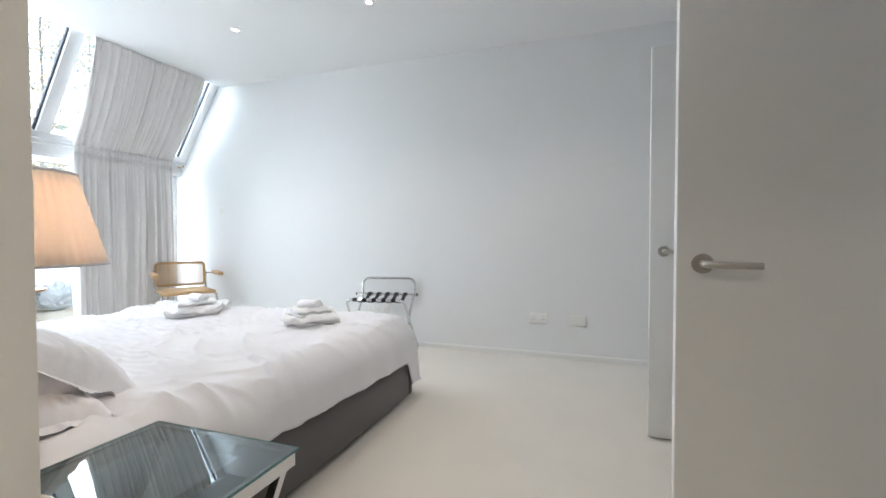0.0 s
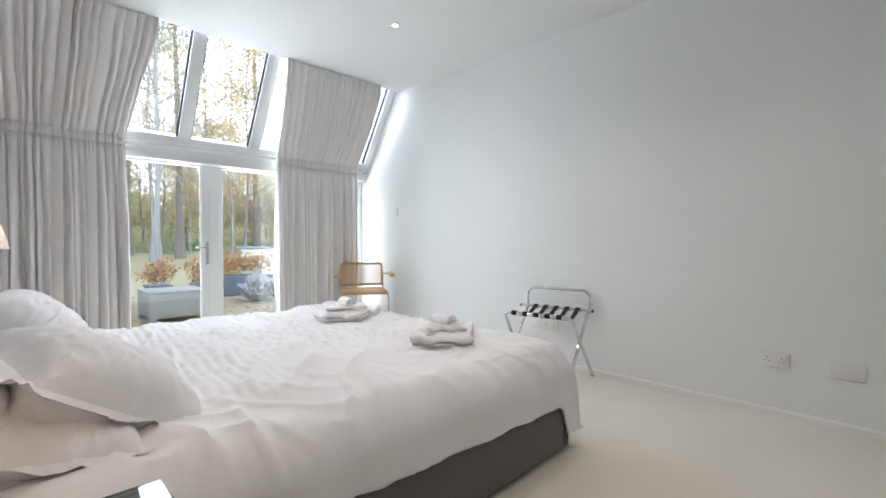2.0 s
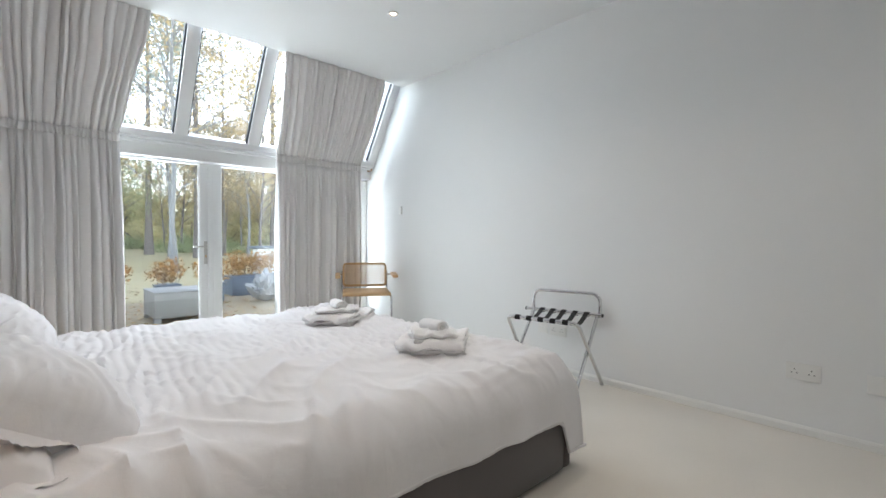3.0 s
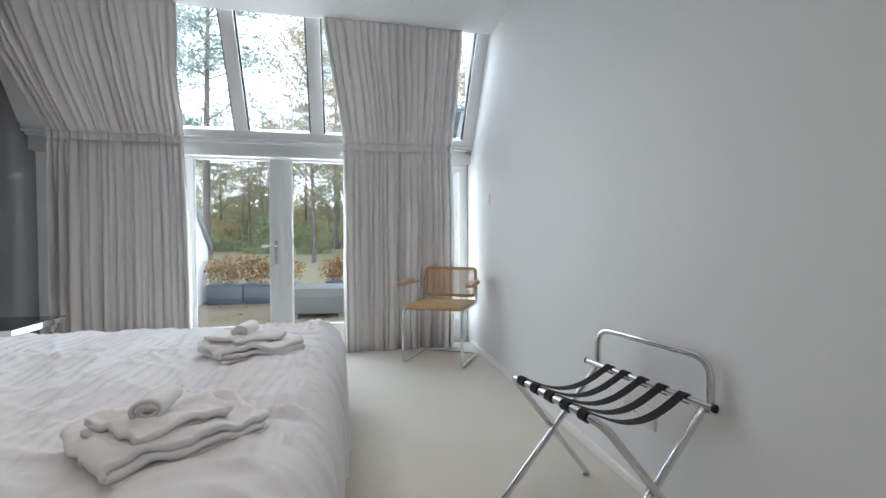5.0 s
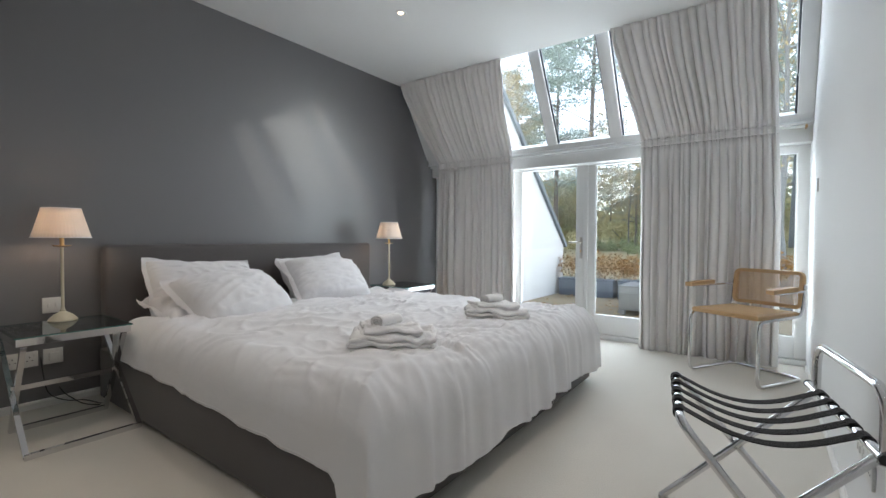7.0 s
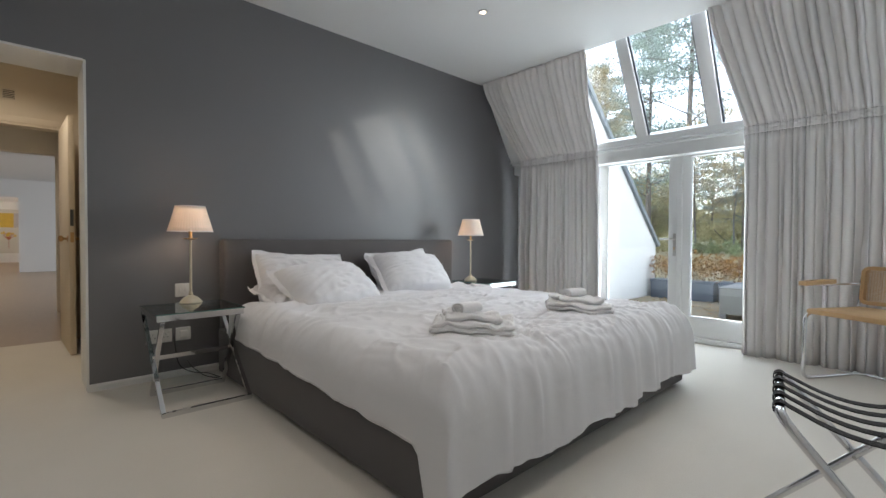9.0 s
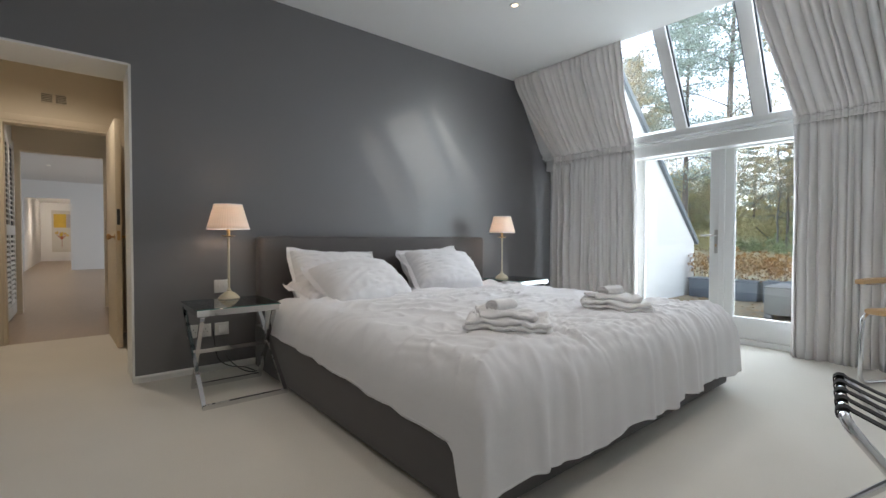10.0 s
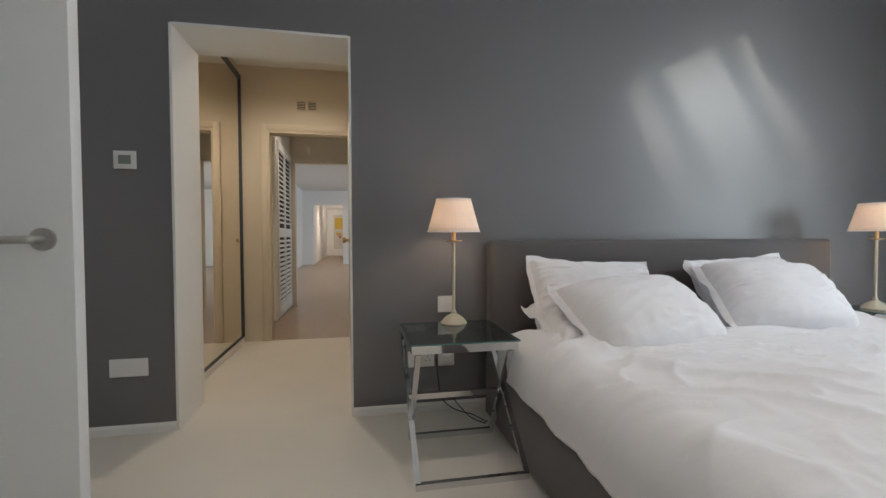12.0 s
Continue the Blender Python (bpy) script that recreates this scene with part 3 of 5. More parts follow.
def pillow(label, m, w=0.74, h=0.48, thick=0.17, seed=1, flange=0.034):
    t = thing("pillow", label, "pillow", m, group="pillows on the bed")
    n = 56

    def surf(sign):
        def f(u, v):
            a, b = 2 * u - 1, 2 * v - 1
            inx, iny = 1 - flange * 2 / w, 1 - flange * 2 / h
            p = max(0.0, 1 - abs(a / inx) ** 2.6) if abs(a) < inx else 0.0
            q = max(0.0, 1 - abs(b / iny) ** 2.6) if abs(b) < iny else 0.0
            th = thick / 2 * (p * q) ** 0.42
            edge = max(abs(a) - inx, 0) + max(abs(b) - iny, 0)
            pull = (1 - 0.05 * (1 - abs(b)) * abs(a) ** 4) * (1 - 0.035 * (a * b) ** 6)
            wr = 0.010 * nz(a * 2.5 + seed, b * 3, seed * 2.0) + 0.010 * max(0, 1 - 2.4 * abs(nz(a * 3 - b * 4, b * 5 + a * 2, seed)))
            ruff = 0.028 * nz(a * 3.0, b * 3.0, seed * 3.0) * min(1, edge * 10) + (0.02 * (a * b) ** 6 - 0.012) * min(1, edge * 10)
            sag = -0.02 * math.cos(a * 1.5) - 0.012 * (a * b) ** 6 * (1 if b > 0 else -1)
            return Vector((a * w / 2 * pull, b * h / 2 + sag, sign * (th + (wr if th > 0.01 else 0) + 0.0015) + ruff))
        return f
    b = bmesh.new()
    sheet(b, n, n, surf(1))
    sheet(b, n, n, surf(-1))
    bmesh.ops.remove_doubles(b, verts=b.verts, dist=0.0035)
    part("case", b, COTTON, t, "white flanged pillowcase")
    return t


# local z is the pillow's face, local y runs up its height
def leaning(x, y, z, lean, turn, roll=0):
    return pose(x, y, z, 0, 0, 180 + turn) @ pose(0, 0, 0, lean, 0, 0) @ pose(0, 0, 0, 0, 0, roll)


pillow("plump white pillow lying flat by the headboard near the table", leaning(-1.63, 0.44, 0.555, 10, 2), seed=3, thick=0.16, w=0.76)
pillow("white flanged pillow leaning on the headboard behind another", leaning(-1.645, 0.31, 0.640, 58, 3, -4), seed=5, thick=0.20)
pillow("plump white flanged pillow leaning forward on the duvet", leaning(-1.695, 0.59, 0.592, 34, 8, 2), seed=8, thick=0.29, w=0.75, h=0.52, flange=0.042)
pillow("white flanged pillow leaning on the headboard beside the far table", leaning(-2.60, 0.30, 0.640, 58, 4, 3), seed=11, thick=0.20)
pillow("creased white flanged pillow propped on the duvet", leaning(-2.52, 0.50, 0.655, 41, -5, -3), seed=14, thick=0.26, w=0.70, flange=0.042)


# ---- towels ----
def folded(parent, name, w, d, layers, gap, z0, seed, slump=0.0, m=Matrix(), lift=0.0):
    """A towel folded to and fro: layers runs of width w, depth d."""
    path = []
    for i in range(layers):
        z = z0 + i * gap
        run = [(-w / 2 + w * k / 10, z) for k in range(11)]
        if i % 2:
            run.reverse()
        path += run
        if i < layers - 1:
            sx = run[-1][0]
            o = 1 if sx > 0 else -1
            for a in (-45, 0, 45):
                path.append((sx + o * gap * 0.55 * math.cos(radians(a)), z + gap / 2 + gap * 0.5 * math.sin(radians(a))))

    def f(u, v):
        i = u * (len(path) - 1)
        k = min(int(i), len(path) - 2)
        a, b = path[k], path[k + 1]
        x, z = a[0] + (b[0] - a[0]) * (i - k), a[1] + (b[1] - a[1]) * (i - k)
        y = (v - 0.5) * d
        hgt = (z - z0) / max(gap * layers, 1e-3)
        x += 0.024 * nz(y * 6, z * 30, seed) + 0.03 * hgt * nz(y * 3, 2, seed) + 0.010 * nz(y * 19, z * 60, seed + 1)
        y += 0.030 * nz(x * 7, z * 40, seed + 3)
        z += (0.012 * nz(x * 9, y * 11, seed + z * 20) + 0.016 * nz(x * 5, y * 6, seed) + 0.014 * max(0.0, 1 - 3 * abs(nz(x * 8 + y * 9, y * 9 - x * 6, seed + 2))) + 0.006 * nz(x * 26, y * 26, seed)) * (0.35 + 1.0 * hgt) - slump * hgt * (x / w + 0.3)
        z += lift * hgt * max(0.0, (x / w - 0.22) / 0.28) ** 1.6
        return m @ Vector((x, y, max(z, z0 - 0.004)))
    b = bmesh.new()
    return thicken(part(name, sheet(b, len(path) * 3, 34, f), TERRY, parent), gap * 1.0)


def rolled(parent, m, r, d, seed):
    b = bmesh.new()
    turns = 2.6

    def f(u, v):
        a = 2 * math.pi * turns * u
        q = 0.006 + (r - 0.006) * u
        y = (v - 0.5) * d
        return m @ Vector((q * math.cos(a) * 1.15, y + 0.008 * nz(u * 9, 1, seed) * (1 if v > 0.5 else -1), q * math.sin(a) * 0.8 + 0.004 * nz(u * 6, y * 20, seed)))
    return thicken(part("rolled_cloth", sheet(b, 70, 12, f), TERRY, parent), 0.009)


def towel_stack(label, m, seed):
    t = thing("towel_stack", label, "towels", m, group="towels on the bed")
    folded(t, "bath_towel", 0.34, 0.30, 3, 0.016, 0.008, seed, 0.012, lift=0.02)
    folded(t, "hand_towel", 0.24, 0.20, 2, 0.017, 0.056, seed + 5, 0.02, pose(-0.02, 0.01, 0, 0, 0, 14), lift=0.02)
    rolled(t, pose(-0.03, 0.0, 0.110, 0, 0, -41), 0.031, 0.13, seed)
    return t


towel_stack("crumpled folded white towels with a rolled cloth on the duvet", pose(-1.625, 2.045, 0.514, 0, 0, 131), 2)
towel_stack("folded white towels under a rolled cloth near the window", pose(-2.52, 2.06, 0.514, 0, 0, 120), 9)


# ---- bedside tables and lamps ----
def side_table(label, m):
    t = thing("bedside_table", label, "bedside table", m, group="bedside tables")
    w, d, h, k = 0.228, 0.225, 0.524, 0.02
    fr = bmesh.new()
    sweep(fr, [(-w + k / 2, -d + k / 2, h - 0.024), (w - k / 2, -d + k / 2, h - 0.024), (w - k / 2, d - k / 2, h - 0.024), (-w + k / 2, d - k / 2, h - 0.024)], 0, closed=True, flat=(k, 0.034), up=(0, 0, 1))
    part("top_frame", fr, CHROME, t, "chrome rectangular top frame", smooth=False)
    gl = part("glass_top", boxes((-w - 0.003, -d - 0.003, h - 0.006, w + 0.003, d + 0.003, h), bevel=0.002), TABLEGLASS, t, "clear glass top with green edges", smooth=False)
    ed = bmesh.new()
    sweep(ed, [(-w - 0.004, -d - 0.004, h - 0.003), (w + 0.004, -d - 0.004, h - 0.003), (w + 0.004, d + 0.004, h - 0.003), (-w - 0.004, d + 0.004, h - 0.003)], 0, closed=True, flat=(0.0015, 0.006), up=(0, 0, 1))
    part("glass_edge", ed, GLASSEDGE, gl, "green glass edge", smooth=False)
    front, back = d + 0.115, -d + 0.140
    for s in (-1, 1):
        for o in (0, 1):
            x = s * (w - k * (0.5 + 1.05 * (1 - o)))
            y0, y1 = (-d + 0.015, front) if o else (d - 0.015, back)
            leg = bmesh.new()
            sweep(leg, [(x, y0, h - 0.04), (x, y1, 0.012)], 0, flat=(k * 0.95, 0.022), up=(1, 0, 0))
            part("leg", leg, CHROME, t, "chrome bar leg, crossing its pair", smooth=False)
    for y, z, q in ((front, 0.013, w - k * 0.05), (back, 0.013, w - k * 1.1), (0.062, 0.258, w - k * 0.5)):
        bar = bmesh.new()
        sweep(bar, [(-q, y, z), (q, y, z)], 0, flat=(0.022, 0.024), up=(0, 0, 1))
        part("stretcher", bar, CHROME, t, "chrome cross bar", smooth=False)
    return t


side_table("chrome crossed-leg bedside table with a glass top by the doorway", pose(-0.864, 0.420, 0))
side_table("chrome crossed-leg bedside table with a glass top by the curtain", pose(-3.50, 0.440, 0))


def table_lamp(label, m):
    t = thing("table_lamp", label, "lamp", m, group="bedside lamps")
    b = bmesh.new()
    lathe(b, [(0.0, 0.0), (0.064, 0.0), (0.066, 0.006), (0.060, 0.012), (0.056, 0.018), (0.040, 0.034), (0.020, 0.046), (0.012, 0.052), (0.014, 0.058), (0.009, 0.066), (0.0075, 0.08), (0.0075, 0.405), (0.010, 0.412), (0.009, 0.42), (0.0, 0.42)], 28)
    part("base", b, CREAMMETAL, t, "cream painted domed foot and thin stem")
    b = bmesh.new()
    lathe(b, [(0.0, 0.402), (0.012, 0.403), (0.040, 0.410), (0.041, 0.414), (0.012, 0.411), (0.010, 0.420), (0.010, 0.475), (0.0, 0.476)], 24)
    part("drip_pan", b, BRASS, t, "small brass drip pan and candle tube")
    b = bmesh.new()
    rows = [(0.128 - (0.128 - 0.084) * k / 6, 0.455 + 0.162 * k / 6) for k in range(7)]
    lathe(b, rows, 192, ripple=lambda a, r: r * (1 + 0.012 * abs(math.sin(a * 24)) ** 0.7))
    sh = thicken(part("shade", b, SHADE, t, "pleated cream fabric shade"), 0.0015)
    for r, z in ((0.129, 0.457), (0.085, 0.616)):
        b = bmesh.new()
        sweep(b, [(r * math.cos(a * math.pi / 24), r * math.sin(a * math.pi / 24), z) for a in range(48)], 0.0028, n=6, closed=True)
        part("trim_band", b, COTTON, sh, "pale fabric edge band")
    b = bmesh.new()
    for a in range(3):
        an = a * 2 * math.pi / 3
        sweep(b, [(0, 0, 0.585), (0.084 * math.cos(an), 0.084 * math.sin(an), 0.612)], 0.0016, n=5)
    sweep(b, [(0, 0, 0.474), (0, 0, 0.585)], 0.003, n=6)
    part("shade_carrier", b, BRASS, t)
    b = bmesh.new()
    lathe(b, [(0.0, 0.476), (0.012, 0.48), (0.014, 0.50), (0.019, 0.525), (0.018, 0.545), (0.010, 0.565), (0.0, 0.570)], 16)
    part("bulb", b, BULB, t, "lit warm bulb")
    return t


LAMPS = [(-0.900, 0.243, 0.524), (-3.41, 0.335, 0.524)]
table_lamp("lit cream candlestick lamp with a pleated shade, near the doorway", pose(*LAMPS[0], 0, 0, 20))
table_lamp("lit cream candlestick lamp with a pleated shade, near the curtain", pose(*LAMPS[1], 0, 0, 70))
cable = thing("lamp_cable", "black lamp cable trailing to the floor behind the table", "cable", pose(-0.9, 0.2, 0))
b = bmesh.new()
sweep(b, fillet([(0.05, -0.185, 0.29), (0.05, -0.14, 0.20), (0.04, -0.10, 0.09), (-0.03, -0.05, 0.045), (-0.10, 0.02, 0.05), (-0.17, 0.03, 0.008), (-0.18, 0.02, 0.006)], 0.06), 0.003, n=6)
sweep(b, fillet([(-0.03, -0.185, 0.10), (-0.04, -0.12, 0.07), (-0.10, -0.02, 0.012), (-0.16, 0.05, 0.008)], 0.05), 0.003, n=6)
part("cable", b, RUBBER, cable)


# ---- chair ----
def cane_chair(m):
    t = thing("cantilever_chair", "honey beech cantilever armchair with woven cane and chrome tube", "chair", m)
    w, r = 0.245, 0.0115
    right = [(w, -0.262, 0.70), (w, -0.235, 0.475), (w, 0.235, 0.462), (w, 0.245, r), (w, -0.255, r), (-w, -0.255, r), (-w, 0.245, r), (-w, 0.235, 0.462), (-w, -0.235, 0.475), (-w, -0.262, 0.70)]
    b = bmesh.new()
    sweep(b, fillet(right, 0.06, 6), r, n=12)
    part("tube_frame", b, CHROME, t, "bent chrome tube frame")
    # seat: beech surround with a cane panel
    seat = part("seat_frame", boxes((-0.242, -0.228, 0.466, 0.242, 0.240, 0.504), bevel=0.017), BEECH, t, "honey beech seat surround")
    b = bmesh.new()
    box(b, -0.192, -0.180, 0.498, 0.192, 0.192, 0.5065, bevel=0.001)
    part("seat_cane", b, CANE, seat, "woven cane seat panel")

    # back: curved surround with open cane
    def on_back(x, z):
        return Vector((x, -0.245 - 0.030 + 0.10 * x * x / 0.06 * 0.35 - (z - 0.52) * 0.10, z))
    ring = []
    for px, pz, a0 in ((0.195, 0.745, 0), (-0.195, 0.745, 90), (-0.195, 0.565, 180), (0.195, 0.565, 270)):
        for k in range(6):
            a = radians(a0 + k * 18)
            ring.append((px + 0.035 * math.cos(a), pz + 0.035 * math.sin(a)))
    dense = []
    for (a, c), (e, g) in zip(ring, ring[1:] + ring[:1]):
        steps = max(1, int(math.hypot(e - a, g - c) / 0.03))
        dense += [(a + (e - a) * k / steps, c + (g - c) * k / steps) for k in range(steps)]
    b = bmesh.new()
    sweep(b, [on_back(x, z) for x, z in dense], 0, closed=True, flat=(0.024, 0.030), up=(0, 1, 0))
    back = part("back_frame", b, BEECH, t, "honey beech back surround")
    b = bmesh.new()
    for k in range(26):
        z = 0.545 + 0.220 * k / 25
        sweep(b, [on_back(-0.212 + 0.424 * j / 6, z) for j in range(7)], 0, flat=(0.0042, 0.0016), up=(0, 1, 0))
    for k in range(30):
        x = -0.207 + 0.414 * k / 29
        sweep(b, [on_back(x, 0.537 + 0.236 * j / 2) for j in range(3)], 0, flat=(0.0030, 0.0016), up=(0, 1, 0))
    part("back_cane", b, CANE, back, "open woven cane back panel", smooth=False)
    for s in (-1, 1):
        b = bmesh.new()
        sweep(b, fillet([(s * w, -0.25, 0.66), (s * 0.285, -0.21, 0.660), (s * 0.291, 0.15, 0.656)], 0.03), 0.009, n=10)
        part("arm_tube", b, CHROME, t, "chrome arm tube")
        b = bmesh.new()
        pts = [(s * 0.290, -0.06 + 0.27 * k / 8, 0.682 - 0.012 * (k / 8) ** 2) for k in range(9)]
        sweep(b, pts, 0, flat=(0.050, 0.030), up=(0, 0, 1))
        bmesh.ops.bevel(b, geom=[e for e in b.edges if len(e.link_faces) == 2 and e.calc_face_angle(0) > 0.7], offset=0.008, segments=3, profile=0.5, affect="EDGES")
        part("armrest", b, BEECH, t, "honey beech armrest")
    return t


cane_chair(pose(-4.05, 3.242, 0, 0, 0, -120) @ Matrix.Diagonal((1, 1, 0.965, 1)))


# ---- luggage rack ----
def luggage_rack(m):
    t = thing("luggage_rack", "folding chrome luggage rack with black webbing straps", "luggage rack", m)
    hx, r = 0.262, 0.0125
    yf, yb, zt = -0.205, 0.205, 0.490
    back_foot, front_foot = 0.190, -0.245
    b = bmesh.new()
    sweep(b, fillet([(-hx - 0.026, back_foot, r), (-hx + 0.008, yf, zt), (hx - 0.008, yf, zt), (hx + 0.026, back_foot, r)], 0.05, 7), r, n=14)
    part("front_frame", b, CHROME, t, "bent chrome tube frame")
    for s in (-1, 1):
        b = bmesh.new()
        sweep(b, [(s * (hx - 0.016), front_foot, r), (s * (hx - 0.016), yb, zt - 0.01)], r, n=14)
        part("rear_leg", b, CHROME, t, "chrome tube leg")
        b = bmesh.new()
        sweep(b, [(s * (hx - 0.034), -0.013, 0.253), (s * (hx + 0.022), -0.013, 0.253)], 0.006, n=8)
        part("pivot", b, STEEL, t)
        for y in (back_foot, front_foot):
            b = bmesh.new()
            x = s * (hx + 0.026) if y > 0 else s * (hx - 0.016)
            sweep(b, [(x, y, 0.001), (x, y - 0.012 * (1 if y > 0 else -1), 0.02)], r + 0.0015, n=12)
            part("foot_cap", b, STEEL, t)
    b = bmesh.new()
    sweep(b, [(-hx - 0.045, yb, zt), (hx + 0.020, yb, zt)], r, n=14)
    rail = part("rear_rail", b, CHROME, t, "chrome tube rail")
    for s in (-1, 1):
        b = bmesh.new()
        sweep(b, [(s * (hx + 0.0295 - s * 0.0125), yb, zt), (s * (hx + 0.0385 - s * 0.0125), yb, zt)], r + 0.001, n=14)
        part("end_cap", b, RUBBER, rail, "black end cap")
    b = bmesh.new()
    sweep(b, fillet([(-hx + 0.012, yb + 0.006, zt - 0.02), (-hx + 0.012, yb + 0.008, zt + 0.152), (hx + 0.002, yb + 0.008, zt + 0.152), (hx + 0.002, yb + 0.006, zt - 0.02)], 0.075, 8), r, n=14)
    part("back_hoop", b, CHROME, t, "chrome hoop behind the straps")
    for k in range(5):
        x = -0.172 + 0.086 * k
        b = bmesh.new()
        path = []
        for a in range(-60, 181, 30):
            path.append((x, yf - (r + 0.004) * math.sin(radians(a)) * 1.0, zt + (r + 0.004) * math.cos(radians(a))))
        path = [p for p in reversed(path)]
        n = 12
        for j in range(1, n):
            q = j / n
            path.append((x, yf + 0.014 + (yb - yf - 0.028) * q, zt + 0.012 - 0.062 * math.sin(math.pi * q) ** 0.9))
        for a in range(-60, 181, 30):
            path.append((x, yb + (r + 0.004) * math.sin(radians(a)), zt + (r + 0.004) * math.cos(radians(a))))
        sweep(b, path, 0, flat=(0.036, 0.0028), up=None)
        part("strap", b, STRAP, t, "black webbing strap")
    return t


luggage_rack(pose(-1.814, 3.348, 0, 0, 0, 10))


# ---- door leaves ----
def lever_handle(parent, x, z, face, toward):
    """A lever on a round rose; face: +1 or -1, the side; toward: the way the lever points."""
    y = face * 0.021
    b = bmesh.new()
    sweep(b, [(x, y, z), (x, y + face * 0.009, z)], 0.027, n=28)
    rose = part("rose", b, STEEL, parent, "round brushed steel rose")
    b = bmesh.new()
    sweep(b, fillet([(x, y, z), (x, y + face * 0.05, z), (x + toward * 0.125, y + face * 0.054, z - 0.002)], 0.016), 0.0095, n=12)
    part("lever", b, STEEL, rose, "brushed steel lever")


def open_door(name, label, hinge, width, turn, height=1.975):
    """A plain leaf; local x runs from its free edge to the hinge."""
    t = thing(name, label, "door", pose(hinge[0], hinge[1], 0, 0, 0, turn), kind="structure")
    part("leaf", boxes((-width, -0.021, 0.010, 0, 0.021, height), bevel=0.003), DOORW, t, "smooth white painted leaf")
    lever_handle(t, -width + 0.062, 0.955, 1, 1)
    lever_handle(t, -width + 0.062, 0.955, -1, 1)
    for z in (0.2, 1.0, 1.75):
        b = bmesh.new()
        sweep(b, [(0.006, 0.022, z), (0.006, 0.022, z + 0.09)], 0.006, n=8)
        part("hinge", b, STEEL, t)
    return t


open_door("door_3", "plain white door standing open into the room", (E - 0.012, 1.155), 0.806, 0)
open_door("door_4", "plain white door standing open further along the wall", (E - 0.012, 2.25), 0.767, 0)


# ---- plates on the walls ----
def wall_plate(name, label, category, m, w, h, kind):
    """A plate whose face looks along local y."""
    t = thing(name, label, category, m)
    part("plate", boxes((-w / 2, 0, -h / 2, w / 2, 0.009, h / 2), bevel=0.003), PLATE, t)
    if kind == "socket":
        n = 2 if w > 0.12 else 1
        for i in range(n):
            cx = 0 if n == 1 else (-0.036 + 0.072 * i)
            for dx, dz, a, c in ((0, 0.012, 0.004, 0.008), (-0.011, -0.008, 0.0065, 0.004), (0.011, -0.008, 0.0065, 0.004)):
                # near-black inserts paint the shade inside the pin holes
                part("pin_slot", boxes((cx + dx - a / 2, 0.0085, dz - c / 2, cx + dx + a / 2, 0.0096, dz + c / 2)), DARK, t, smooth=False)
            part("switch_rocker", boxes((cx + (0.02 if n == 2 and i else -0.02) - 0.006, 0.008, 0.016, cx + (0.02 if n == 2 and i else -0.02) + 0.006, 0.0125, 0.032), bevel=0.001), PLATE, t)
    elif kind == "switch":
        for dx in (-0.017, 0.017):
            part("switch_rocker", boxes((dx - 0.006, 0.008, -0.012, dx + 0.006, 0.0135, 0.012), bevel=0.0015), PLATE, t)
    elif kind == "plug":
        part("plug", boxes((-0.024, 0.009, -0.026, 0.024, 0.035, 0.024), bevel=0.006), PLATE, t, "white plug")
    elif kind == "thermostat":
        part("display", boxes((-0.027, 0.0085, -0.020, 0.027, 0.0098, 0.022)), SCREEN, t, "grey display", smooth=False)
    return t


south, north = lambda x, z: pose(x, 0.0, z), lambda x, z: pose(x, N, z, 0, 0, 180)
wall_plate("light_switch", "white double light switch on the grey wall", "light switch", south(-0.907, 0.585), 0.09, 0.09, "switch")
wall_plate("wall_socket", "white double wall socket under the bedside table", "wall socket", south(-0.768, 0.287), 0.146, 0.088, "socket")
wall_plate("wall_socket", "white single wall socket with a plug in it", "wall socket", south(-0.908, 0.287), 0.09, 0.088, "plug")
wall_plate("blank_plate", "white blank wall plate low on the grey wall", "wall plate", south(0.664, 0.325), 0.17, 0.088, "blank")
wall_plate("thermostat", "white thermostat with a grey display on the wall", "thermostat", south(0.66, 1.33), 0.098, 0.086, "thermostat")
wall_plate("wall_socket", "white double wall socket low on the white wall", "wall socket", north(-0.455, 0.33), 0.146, 0.088, "socket")
wall_plate("blank_plate", "white blank plate low on the white wall", "wall plate", north(-0.135, 0.325), 0.146, 0.088, "blank")
wall_plate("wall_socket", "white double wall socket behind the luggage rack", "wall socket", north(-1.95, 0.325), 0.146, 0.088, "socket")
wall_plate("aerial_socket", "white aerial socket behind the luggage rack", "wall socket", north(-2.085, 0.33), 0.088, 0.088, "switch")
wall_plate("light_switch", "small white switch on the white wall by the curtain", "light switch", north(-3.95, 1.345), 0.05, 0.085, "blank")


def downlight(x, y, z=CEILZ, watts=0.0, warm=(1.0, 0.92, 0.83)):
    t = thing("downlight", "small round recessed ceiling spotlight, lit", "ceiling light", pose(x, y, z), group="ceiling spotlights")
    b = bmesh.new()
    lathe(b, [(0.021, -0.001), (0.025, -0.006), (0.040, -0.006), (0.043, 0.0), (0.043, 0.004)], 28)
    part("bezel", b, FRAME, t, "white bezel")
    b = bmesh.new()
    lathe(b, [(0.0, -0.003), (0.014, -0.003), (0.022, -0.001)], 24)
    part("lens", b, SPOTGLOW, t, "glowing lens")
    if watts:
        lamp("downlight_beam", "SPOT", look((x, y, z - 0.012), (x, y, 0)), watts, warm, cone=118, radius=0.03)
    return t


# the pair at x = -0.30 is unseen, added to brighten the east end
for x, y in ((-2.72, 2.61), (-2.72, 1.10), (-1.51, 2.60), (-1.51, 1.10), (-0.30, 2.60), (-0.30, 1.10)):
    downlight(x, y, watts=DOWN if x < -1 else DOWN * 0.9)

